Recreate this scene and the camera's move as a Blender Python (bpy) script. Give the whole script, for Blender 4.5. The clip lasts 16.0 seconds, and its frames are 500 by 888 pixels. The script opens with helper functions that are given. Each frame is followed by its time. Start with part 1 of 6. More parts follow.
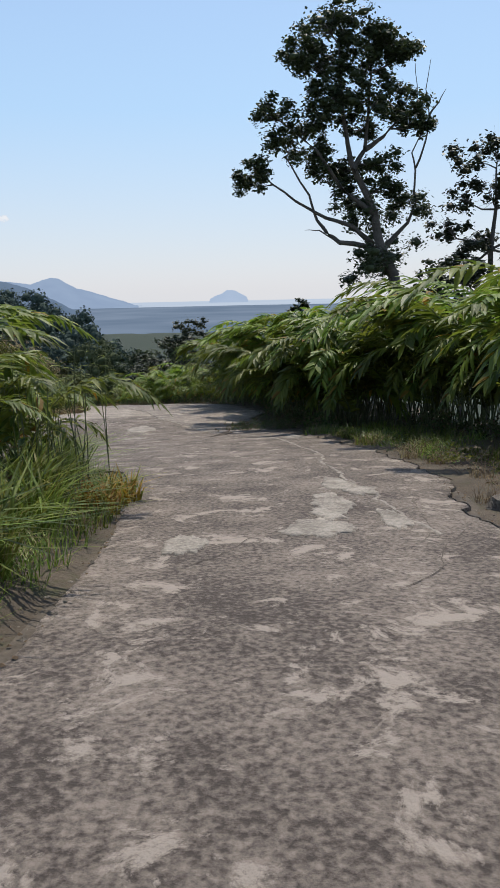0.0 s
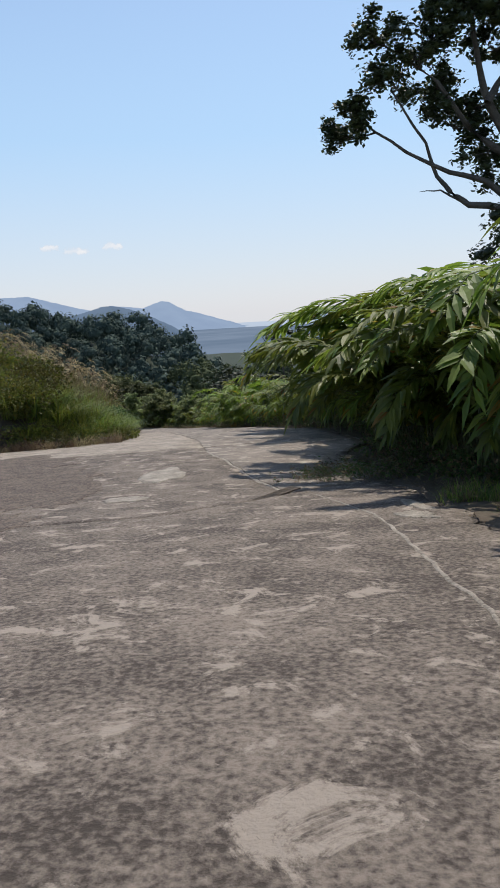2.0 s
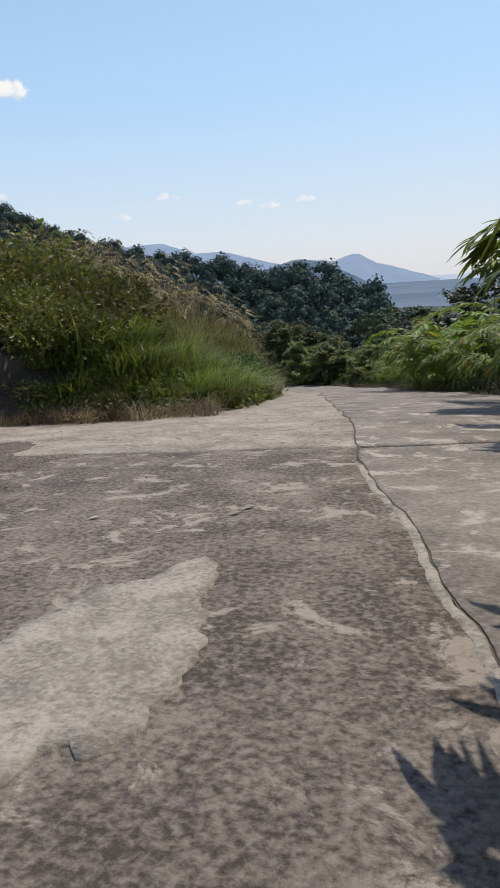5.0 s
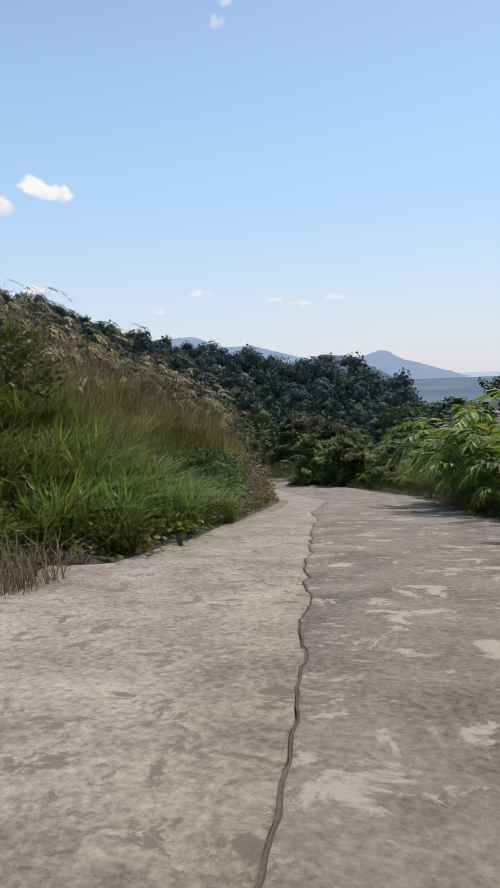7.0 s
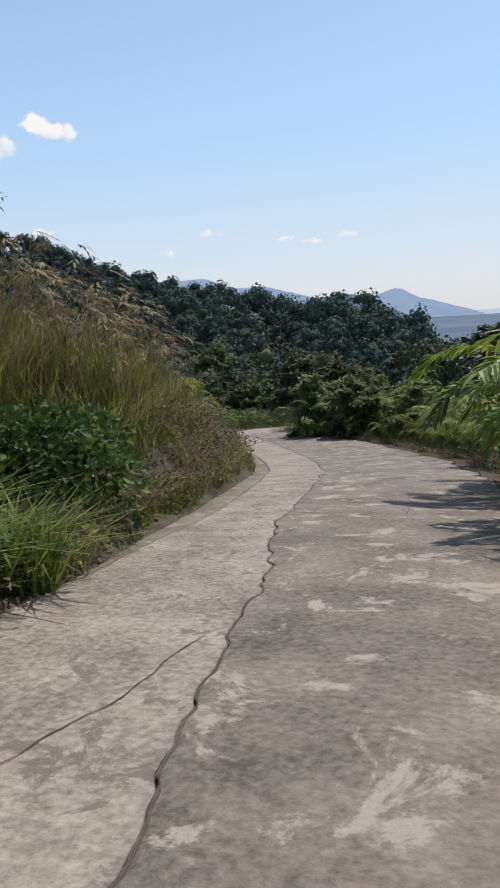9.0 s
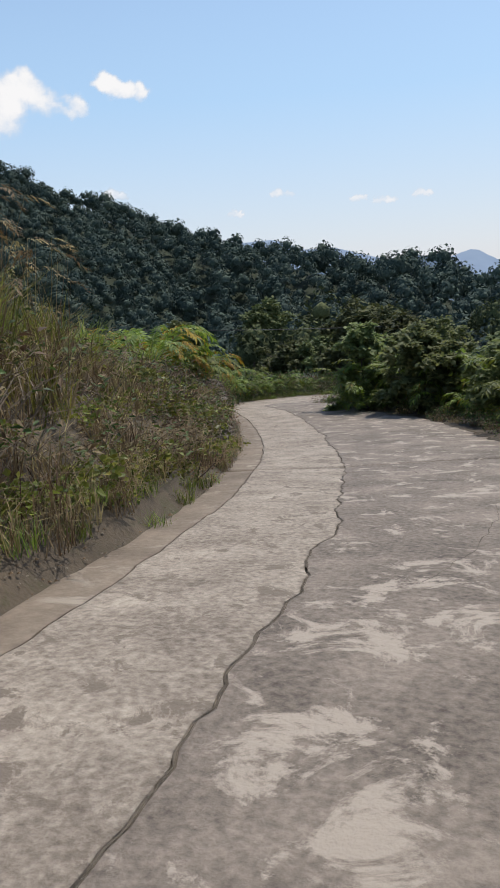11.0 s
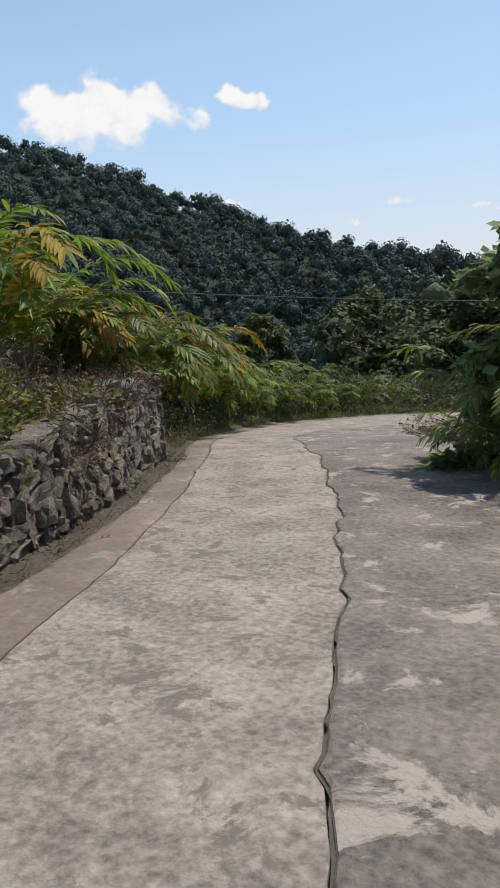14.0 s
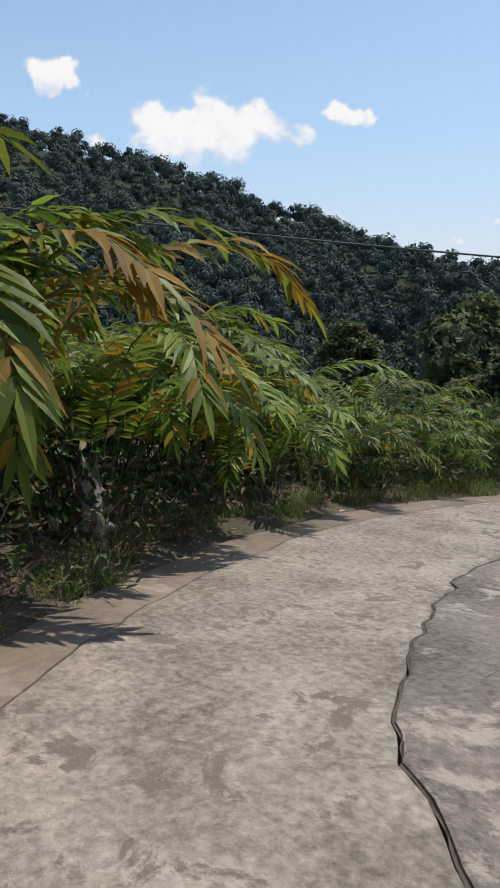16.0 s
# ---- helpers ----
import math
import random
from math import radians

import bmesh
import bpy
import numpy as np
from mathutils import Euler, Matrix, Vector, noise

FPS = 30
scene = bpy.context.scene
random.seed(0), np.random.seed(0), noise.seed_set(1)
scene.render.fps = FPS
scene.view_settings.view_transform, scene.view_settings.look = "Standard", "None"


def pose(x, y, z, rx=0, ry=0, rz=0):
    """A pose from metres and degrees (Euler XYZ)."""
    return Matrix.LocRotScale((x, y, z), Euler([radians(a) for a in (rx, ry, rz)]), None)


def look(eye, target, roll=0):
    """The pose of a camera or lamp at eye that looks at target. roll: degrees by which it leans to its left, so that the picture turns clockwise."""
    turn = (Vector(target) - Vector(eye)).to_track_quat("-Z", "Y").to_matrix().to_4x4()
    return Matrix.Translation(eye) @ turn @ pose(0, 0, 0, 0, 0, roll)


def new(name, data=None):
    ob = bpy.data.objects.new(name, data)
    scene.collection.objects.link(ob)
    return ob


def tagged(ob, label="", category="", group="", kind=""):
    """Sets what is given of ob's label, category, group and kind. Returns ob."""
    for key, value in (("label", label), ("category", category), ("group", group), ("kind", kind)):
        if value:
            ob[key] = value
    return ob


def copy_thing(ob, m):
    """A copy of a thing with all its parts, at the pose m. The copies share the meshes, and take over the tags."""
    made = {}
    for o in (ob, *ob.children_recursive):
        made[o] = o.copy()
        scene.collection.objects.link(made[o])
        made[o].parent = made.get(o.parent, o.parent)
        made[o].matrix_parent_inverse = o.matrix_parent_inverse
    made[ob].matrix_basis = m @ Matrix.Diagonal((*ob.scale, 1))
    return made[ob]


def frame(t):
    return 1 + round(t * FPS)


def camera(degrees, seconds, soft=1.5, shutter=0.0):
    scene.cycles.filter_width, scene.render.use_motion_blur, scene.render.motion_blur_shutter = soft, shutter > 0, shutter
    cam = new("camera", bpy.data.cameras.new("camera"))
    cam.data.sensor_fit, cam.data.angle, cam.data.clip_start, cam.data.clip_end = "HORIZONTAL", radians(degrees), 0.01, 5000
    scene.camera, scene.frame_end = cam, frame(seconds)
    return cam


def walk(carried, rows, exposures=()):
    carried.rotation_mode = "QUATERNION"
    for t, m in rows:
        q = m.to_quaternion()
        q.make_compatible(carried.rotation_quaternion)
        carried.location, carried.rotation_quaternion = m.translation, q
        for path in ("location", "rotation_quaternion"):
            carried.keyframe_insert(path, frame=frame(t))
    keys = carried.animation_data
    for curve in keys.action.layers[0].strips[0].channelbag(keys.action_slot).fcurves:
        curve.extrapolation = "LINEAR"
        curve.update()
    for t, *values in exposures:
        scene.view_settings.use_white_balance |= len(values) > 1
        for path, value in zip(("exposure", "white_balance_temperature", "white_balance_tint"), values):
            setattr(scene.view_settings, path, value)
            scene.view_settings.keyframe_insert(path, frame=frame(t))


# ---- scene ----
# ---------------------------------------------------------------- camera and its way down the hill road
cam = camera(38.8, 16.0, soft=1.6)
PATH = [
    (0.0, pose(0.00, 0.00, 1.40, 77.67, 1.15, -0.25)),
    (0.5, pose(0.27, 2.49, 1.07, 78.21, 0.81, 1.27)),
    (1.0, pose(0.51, 5.10, 0.70, 78.73, 2.57, 2.73)),
    (1.5, pose(0.61, 7.68, 0.36, 79.04, 3.42, 5.23)),
    (2.0, pose(0.48, 10.24, 0.02, 79.39, 3.21, 8.16)),
    (2.5, pose(0.21, 12.70, -0.28, 79.91, 1.96, 11.47)),
    (3.0, pose(-0.14, 15.05, -0.58, 78.89, 1.69, 14.52)),
    (3.5, pose(-0.54, 17.08, -0.93, 77.92, 1.81, 17.04)),
    (4.0, pose(-1.03, 19.16, -1.30, 76.41, 1.38, 19.84)),
    (4.5, pose(-1.53, 21.35, -1.69, 76.54, 3.17, 21.77)),
    (4.7, pose(-1.74, 22.19, -1.81, 76.39, 3.68, 22.29)),
    (5.0, pose(-2.04, 23.50, -1.96, 76.72, 3.80, 23.15)),
    (5.5, pose(-2.49, 25.71, -2.15, 78.96, 3.02, 24.49)),
    (6.0, pose(-2.92, 27.79, -2.38, 82.03, 2.84, 25.20)),
    (6.5, pose(-3.37, 29.79, -2.62, 84.16, 3.32, 25.41)),
    (6.8, pose(-3.67, 30.97, -2.73, 84.39, 3.14, 25.43)),
    (7.0, pose(-3.90, 31.75, -2.79, 84.17, 2.64, 25.45)),
    (7.5, pose(-4.44, 33.72, -2.92, 83.30, 2.83, 25.29)),
    (8.0, pose(-5.01, 35.70, -3.14, 81.63, 2.44, 25.08)),
    (8.5, pose(-5.66, 37.92, -3.42, 80.39, 3.22, 25.29)),
    (9.0, pose(-6.47, 40.40, -3.73, 79.62, 3.81, 26.45)),
    (9.5, pose(-7.39, 42.86, -4.11, 79.43, 4.44, 28.14)),
    (9.7, pose(-7.80, 43.87, -4.27, 79.14, 4.64, 28.90)),
    (10.0, pose(-8.33, 45.39, -4.54, 78.66, 4.36, 29.98)),
    (10.5, pose(-9.15, 48.11, -4.97, 77.81, 3.43, 31.34)),
    (11.0, pose(-9.97, 50.96, -5.39, 77.07, 3.71, 31.90)),
    (11.5, pose(-10.91, 53.85, -5.83, 76.69, 4.77, 32.04)),
    (11.8, pose(-11.58, 55.56, -6.11, 76.72, 4.57, 32.37)),
    (12.0, pose(-12.09, 56.68, -6.30, 76.82, 3.85, 32.76)),
    (12.5, pose(-13.43, 59.53, -6.82, 77.40, 3.49, 33.52)),
    (13.0, pose(-14.91, 62.39, -7.37, 76.53, 2.37, 35.06)),
    (13.5, pose(-16.48, 65.13, -7.84, 78.45, 2.12, 37.81)),
    (14.0, pose(-18.17, 67.86, -8.26, 78.28, 3.16, 40.84)),
    (14.5, pose(-20.00, 70.41, -8.69, 78.73, 2.05, 43.51)),
    (15.0, pose(-21.87, 72.83, -9.03, 79.98, 1.89, 45.69)),
    (15.5, pose(-23.81, 75.19, -9.31, 80.31, 1.57, 47.31)),
    (16.0, pose(-25.79, 77.50, -9.58, 79.70, 1.02, 48.35)),
]
walk(cam, PATH)

# ---------------------------------------------------------------- sky, sun, exposure
SUN_ELEVATION, SUN_AZIMUTH = 64.0, 14.0   # degrees; azimuth clockwise from the +y axis
scene.view_settings.exposure = 0.36
world = bpy.data.worlds.new("sky")
scene.world = world
world.use_nodes = True
wn = world.node_tree
sky = wn.nodes.new("ShaderNodeTexSky")
sky.sky_type, sky.sun_disc = "NISHITA", False
sky.sun_elevation, sky.sun_rotation = radians(SUN_ELEVATION), radians(SUN_AZIMUTH)
sky.air_density, sky.dust_density, sky.ozone_density = 1.0, 0.6, 1.3
wn.nodes["Background"].inputs["Strength"].default_value = 0.12
wn.links.new(sky.outputs["Color"], wn.nodes["Background"].inputs["Color"])

sun = new("sun", bpy.data.lights.new("sun", "SUN"))
sun.data.energy, sun.data.angle, sun.data.color = 3.0, radians(0.5), (1.0, 0.94, 0.84)
a, e = radians(SUN_AZIMUTH), radians(SUN_ELEVATION)
toward = Vector((math.sin(a) * math.cos(e), math.cos(a) * math.cos(e), math.sin(e)))
sun.matrix_world = look(toward * 50, (0, 0, 0))


# ---------------------------------------------------------------- materials
def material(name, dark, light, scale=4.0, detail=6.0, rough=0.8, bump=0.3, fine=40.0, bump_size=0.02, spots=None, vary=0.0, low=0.34, high=0.66, grain=0.4):
    """A surface of two tones mixed at a large and a small scale, with relief. spots: a third tone and its share."""
    m = bpy.data.materials.new(name)
    m.use_nodes = True
    t = m.node_tree
    b = t.nodes["Principled BSDF"]
    co = t.nodes.new("ShaderNodeTexCoord")
    n1, n2 = t.nodes.new("ShaderNodeTexNoise"), t.nodes.new("ShaderNodeTexNoise")
    for n, sc in ((n1, scale), (n2, fine)):
        n.inputs["Scale"].default_value, n.inputs["Detail"].default_value, n.inputs["Roughness"].default_value = sc, detail, 0.62
        t.links.new(co.outputs["Object"], n.inputs["Vector"])
    ramp = t.nodes.new("ShaderNodeMapRange")
    ramp.inputs["From Min"].default_value, ramp.inputs["From Max"].default_value = low, high
    mixv = t.nodes.new("ShaderNodeMath")
    mixv.operation = "MULTIPLY_ADD"
    mixv.inputs[1].default_value = 1 - grain
    t.links.new(n1.outputs["Fac"], mixv.inputs[0])
    half = t.nodes.new("ShaderNodeMath")
    half.operation = "MULTIPLY"
    half.inputs[1].default_value = grain
    t.links.new(n2.outputs["Fac"], half.inputs[0])
    t.links.new(half.outputs[0], mixv.inputs[2])
    t.links.new(mixv.outputs[0], ramp.inputs["Value"])
    mix = t.nodes.new("ShaderNodeMix")
    mix.data_type = "RGBA"
    mix.inputs["A"].default_value, mix.inputs["B"].default_value = (*dark, 1), (*light, 1)
    t.links.new(ramp.outputs["Result"], mix.inputs["Factor"])
    colour = mix.outputs["Result"]
    if spots:
        tone, spot_low, spot_high, sscale = spots
        n3 = t.nodes.new("ShaderNodeTexNoise")
        n3.inputs["Scale"].default_value, n3.inputs["Detail"].default_value, n3.inputs["Roughness"].default_value = sscale, 12, 0.72
        n3.inputs["Distortion"].default_value = 0.5
        t.links.new(co.outputs["Object"], n3.inputs["Vector"])
        r3 = t.nodes.new("ShaderNodeMapRange")
        r3.inputs["From Min"].default_value, r3.inputs["From Max"].default_value = spot_low, spot_high
        t.links.new(n3.outputs["Fac"], r3.inputs["Value"])
        mx = t.nodes.new("ShaderNodeMix")
        mx.data_type = "RGBA"
        mx.inputs["B"].default_value = (*tone, 1)
        t.links.new(r3.outputs["Result"], mx.inputs["Factor"])
        t.links.new(colour, mx.inputs["A"])
        colour = mx.outputs["Result"]
    if vary:
        info = t.nodes.new("ShaderNodeObjectInfo")
        hsv = t.nodes.new("ShaderNodeHueSaturation")
        r4 = t.nodes.new("ShaderNodeMapRange")
        r4.inputs["To Min"].default_value, r4.inputs["To Max"].default_value = 1 - vary, 1 + vary
        t.links.new(info.outputs["Random"], r4.inputs["Value"])
        t.links.new(r4.outputs["Result"], hsv.inputs["Value"])
        t.links.new(colour, hsv.inputs["Color"])
        colour = hsv.outputs["Color"]
    t.links.new(colour, b.inputs["Base Color"])
    b.inputs["Roughness"].default_value = rough
    if bump:
        bp = t.nodes.new("ShaderNodeBump")
        bp.inputs["Strength"].default_value, bp.inputs["Distance"].default_value = bump, bump_size
        t.links.new(mixv.outputs[0], bp.inputs["Height"])
        t.links.new(bp.outputs["Normal"], b.inputs["Normal"])
    return m


def leaf_material(name, dark, light, rough=0.45, through_light=0.3, hue=0.02, spread=0.35):
    """Leaves: every leaf and every plant a little different, light passing through the blade."""
    m = bpy.data.materials.new(name)
    m.use_nodes = True
    t = m.node_tree
    b = t.nodes["Principled BSDF"]
    geo, info = t.nodes.new("ShaderNodeNewGeometry"), t.nodes.new("ShaderNodeObjectInfo")
    mix = t.nodes.new("ShaderNodeMix")
    mix.data_type = "RGBA"
    mix.inputs["A"].default_value, mix.inputs["B"].default_value = (*dark, 1), (*light, 1)
    t.links.new(geo.outputs["Random Per Island"], mix.inputs["Factor"])
    hsv = t.nodes.new("ShaderNodeHueSaturation")
    r1, r2 = t.nodes.new("ShaderNodeMapRange"), t.nodes.new("ShaderNodeMapRange")
    r1.inputs["To Min"].default_value, r1.inputs["To Max"].default_value = 1 - spread, 1 + spread
    r2.inputs["To Min"].default_value, r2.inputs["To Max"].default_value = 0.5 - hue, 0.5 + hue
    t.links.new(info.outputs["Random"], r1.inputs["Value"])
    t.links.new(info.outputs["Random"], r2.inputs["Value"])
    t.links.new(r1.outputs["Result"], hsv.inputs["Value"])
    t.links.new(r2.outputs["Result"], hsv.inputs["Hue"])
    t.links.new(mix.outputs["Result"], hsv.inputs["Color"])
    t.links.new(hsv.outputs["Color"], b.inputs["Base Color"])
    b.inputs["Roughness"].default_value = rough
    tr = t.nodes.new("ShaderNodeBsdfTranslucent")
    t.links.new(hsv.outputs["Color"], tr.inputs["Color"])
    ms = t.nodes.new("ShaderNodeMixShader")
    ms.inputs["Fac"].default_value = through_light
    t.links.new(b.outputs["BSDF"], ms.inputs[1])
    t.links.new(tr.outputs["BSDF"], ms.inputs[2])
    t.links.new(ms.outputs["Shader"], t.nodes["Material Output"].inputs["Surface"])
    return m


def canopy_material(name, dark, light, scale, relief):
    """Treetops far off: each lobe of a crown its own tone, broken up by leaf sprays and gaps."""
    m = bpy.data.materials.new(name)
    m.use_nodes = True
    t = m.node_tree
    b = t.nodes["Principled BSDF"]
    geo, co = t.nodes.new("ShaderNodeNewGeometry"), t.nodes.new("ShaderNodeTexCoord")
    mix = t.nodes.new("ShaderNodeMix")
    mix.data_type = "RGBA"
    mix.inputs["A"].default_value, mix.inputs["B"].default_value = (*dark, 1), (*light, 1)
    big = t.nodes.new("ShaderNodeTexNoise")
    big.inputs["Scale"].default_value, big.inputs["Detail"].default_value = scale * 0.2, 2
    t.links.new(co.outputs["Object"], big.inputs["Vector"])
    tone = t.nodes.new("ShaderNodeMapRange")
    tone.inputs["From Min"].default_value, tone.inputs["From Max"].default_value = 0.35, 0.65
    tone.inputs["To Max"].default_value = 0.7
    t.links.new(big.outputs["Fac"], tone.inputs["Value"])
    fac = t.nodes.new("ShaderNodeMath")
    fac.operation = "MULTIPLY_ADD"
    fac.inputs[1].default_value = 0.2
    t.links.new(geo.outputs["Random Per Island"], fac.inputs[0])
    t.links.new(tone.outputs["Result"], fac.inputs[2])
    t.links.new(fac.outputs[0], mix.inputs["Factor"])
    n = t.nodes.new("ShaderNodeTexNoise")
    n.inputs["Scale"].default_value, n.inputs["Detail"].default_value, n.inputs["Roughness"].default_value = scale, 6, 0.75
    t.links.new(co.outputs["Object"], n.inputs["Vector"])
    r = t.nodes.new("ShaderNodeMapRange")
    r.inputs["From Min"].default_value, r.inputs["From Max"].default_value = 0.36, 0.64
    r.inputs["To Min"].default_value, r.inputs["To Max"].default_value = 0.78, 1.15
    t.links.new(n.outputs["Fac"], r.inputs["Value"])
    hsv = t.nodes.new("ShaderNodeHueSaturation")
    t.links.new(r.outputs["Result"], hsv.inputs["Value"])
    t.links.new(mix.outputs["Result"], hsv.inputs["Color"])
    t.links.new(hsv.outputs["Color"], b.inputs["Base Color"])
    b.inputs["Roughness"].default_value = 0.95
    b.inputs["Specular IOR Level"].default_value = 0.15
    bp = t.nodes.new("ShaderNodeBump")
    bp.inputs["Strength"].default_value, bp.inputs["Distance"].default_value = 1.0, relief
    t.links.new(n.outputs["Fac"], bp.inputs["Height"])
    t.links.new(bp.outputs["Normal"], b.inputs["Normal"])
    return m


def haze_glow_material(name, low, high, scale, strength=1.0, rise=None):
    """Far things with haze painted into a soft two-tone glow. rise: heights between which the tone changes."""
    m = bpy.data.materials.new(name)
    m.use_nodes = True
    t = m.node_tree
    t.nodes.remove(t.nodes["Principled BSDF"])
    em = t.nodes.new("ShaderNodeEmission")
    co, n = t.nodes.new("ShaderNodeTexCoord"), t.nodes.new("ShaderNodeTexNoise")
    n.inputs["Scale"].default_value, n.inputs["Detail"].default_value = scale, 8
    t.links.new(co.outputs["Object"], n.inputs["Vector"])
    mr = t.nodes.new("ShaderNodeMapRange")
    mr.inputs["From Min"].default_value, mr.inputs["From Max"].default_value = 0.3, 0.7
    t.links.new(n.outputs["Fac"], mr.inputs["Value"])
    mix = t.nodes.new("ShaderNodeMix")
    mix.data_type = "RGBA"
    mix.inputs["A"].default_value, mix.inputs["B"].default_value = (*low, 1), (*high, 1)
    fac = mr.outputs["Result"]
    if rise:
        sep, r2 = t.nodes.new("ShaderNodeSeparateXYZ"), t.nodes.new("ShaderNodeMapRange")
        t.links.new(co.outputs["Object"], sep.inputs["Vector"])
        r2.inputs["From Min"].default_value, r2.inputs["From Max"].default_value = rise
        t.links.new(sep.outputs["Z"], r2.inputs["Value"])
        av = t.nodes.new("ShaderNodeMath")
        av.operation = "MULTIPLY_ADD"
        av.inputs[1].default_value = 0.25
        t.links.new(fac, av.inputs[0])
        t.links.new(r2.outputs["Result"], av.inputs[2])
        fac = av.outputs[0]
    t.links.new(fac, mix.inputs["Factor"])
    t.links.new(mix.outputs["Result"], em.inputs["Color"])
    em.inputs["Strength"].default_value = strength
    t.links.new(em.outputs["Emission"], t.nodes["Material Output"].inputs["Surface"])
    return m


M_SOIL = material("soil", (0.05, 0.038, 0.025), (0.125, 0.095, 0.065), 1.2, 8, 0.95, 0.8, 25, 0.06, spots=((0.06, 0.058, 0.026), 0.52, 0.66, 2.3))
M_LITTER = material("forest_floor", (0.012, 0.02, 0.01), (0.028, 0.042, 0.018), 0.3, 8, 0.95, 0.5, 5, 0.1)
M_CONCRETE = material("worn_concrete", (0.135, 0.108, 0.086), (0.42, 0.36, 0.295), 1.6, 12, 0.92, 1.0, 20, 0.04, spots=((0.17, 0.138, 0.11), 0.54, 0.60, 3.2), vary=0.04, low=0.37, high=0.62, grain=0.5)
M_STAINED = material("stained_concrete", (0.085, 0.069, 0.056), (0.29, 0.242, 0.2), 1.1, 12, 0.92, 1.0, 20, 0.04, spots=((0.38, 0.325, 0.27), 0.545, 0.60, 2.0), vary=0.04, low=0.37, high=0.63, grain=0.5)
M_GRAVEL = material("gravelly_surface", (0.06, 0.046, 0.037), (0.25, 0.205, 0.167), 1.3, 13, 0.95, 1.0, 24, 0.05, spots=((0.34, 0.285, 0.235), 0.55, 0.60, 2.2), low=0.42, high=0.59, grain=0.62)
M_COARSE = material("coarse_dark_gravel", (0.035, 0.026, 0.021), (0.21, 0.165, 0.132), 3.0, 13, 0.97, 1.0, 22, 0.05, low=0.40, high=0.60, grain=0.75)
M_GUTTER = material("gutter_cement", (0.12, 0.092, 0.068), (0.245, 0.195, 0.148), 1.2, 10, 0.9, 0.7, 16, 0.02, spots=((0.30, 0.255, 0.205), 0.54, 0.64, 1.8), low=0.36, high=0.64)
M_PATCH = material("cement_patch", (0.16, 0.138, 0.112), (0.37, 0.325, 0.27), 3.0, 12, 0.9, 1.0, 30, 0.03, spots=((0.17, 0.14, 0.11), 0.55, 0.64, 5.0), low=0.40, high=0.58, grain=0.5)
M_JOINT = material("joint_dirt", (0.06, 0.048, 0.036), (0.13, 0.105, 0.08), 6.0, 6, 0.98, 0.6, 50, 0.02)
M_STONE = material("rough_stone", (0.08, 0.063, 0.048), (0.27, 0.23, 0.18), 4.0, 10, 0.92, 1.0, 26, 0.05, spots=((0.07, 0.058, 0.045), 0.52, 0.64, 5.0), vary=0.35, low=0.38, high=0.62)
M_MORTAR = material("dark_mortar", (0.06, 0.047, 0.036), (0.17, 0.135, 0.1), 4.0, 7, 0.95, 0.8, 30, 0.03)
M_BARK = material("bark", (0.05, 0.042, 0.034), (0.14, 0.12, 0.10), 3.0, 8, 0.95, 0.7, 30, 0.03)
M_STEM = material("cane", (0.06, 0.085, 0.03), (0.14, 0.15, 0.055), 6.0, 4, 0.6, 0.1, 40)
M_WEATHERED = material("weathered_wood", (0.12, 0.105, 0.09), (0.40, 0.365, 0.32), 5.0, 9, 0.9, 0.8, 30, 0.02)
M_CABLE = material("cable_sheath", (0.05, 0.05, 0.05), (0.11, 0.105, 0.10), 6.0, 3, 0.8, 0.0, 40)
M_TWIG = material("dry_twig", (0.10, 0.075, 0.05), (0.22, 0.17, 0.12), 6.0, 4, 0.9, 0.1, 40)
M_GINGER = leaf_material("ginger_leaf", (0.075, 0.12, 0.014), (0.22, 0.265, 0.035), 0.5, 0.48)
M_YELLOW = leaf_material("yellowed_leaf", (0.19, 0.105, 0.012), (0.36, 0.22, 0.025), 0.68, 0.4)
M_DRY = leaf_material("dry_leaf", (0.10, 0.066, 0.035), (0.23, 0.16, 0.09), 0.8, 0.2)
M_SHRUB = leaf_material("shrub_leaf", (0.06, 0.085, 0.014), (0.19, 0.20, 0.034), 0.5, 0.38, 0.025, 0.5)
M_OLIVE = leaf_material("olive_leaf", (0.085, 0.085, 0.018), (0.22, 0.19, 0.035), 0.5, 0.35, 0.025, 0.5)
M_VINE = leaf_material("vine_leaf", (0.03, 0.06, 0.014), (0.095, 0.14, 0.028), 0.62, 0.32)
M_GRASS = leaf_material("grass_blade", (0.105, 0.13, 0.02), (0.30, 0.285, 0.055), 0.55, 0.45)
M_RUST = leaf_material("withered_brush", (0.13, 0.07, 0.045), (0.27, 0.165, 0.105), 0.85, 0.2)
M_LUSH = leaf_material("lush_grass", (0.055, 0.09, 0.018), (0.24, 0.31, 0.045), 0.5, 0.45)
M_STRAW = leaf_material("straw", (0.19, 0.14, 0.065), (0.36, 0.28, 0.15), 0.8, 0.3)
M_TREE = leaf_material("tree_leaf", (0.022, 0.032, 0.013), (0.065, 0.08, 0.03), 0.5, 0.25)
# leaf green pulled towards blue-grey: the ridge's haze is put into the colour
M_FOREST_HAZED = canopy_material("hazed_forest_canopy", (0.050, 0.074, 0.064), (0.112, 0.142, 0.108), 0.5, 0.4)
M_WOOD_NEAR = leaf_material("valley_leaf", (0.055, 0.075, 0.026), (0.145, 0.16, 0.055), 0.8, 0.3)
M_SAPLING = leaf_material("sapling_leaf", (0.11, 0.14, 0.048), (0.25, 0.28, 0.105), 0.65, 0.5)
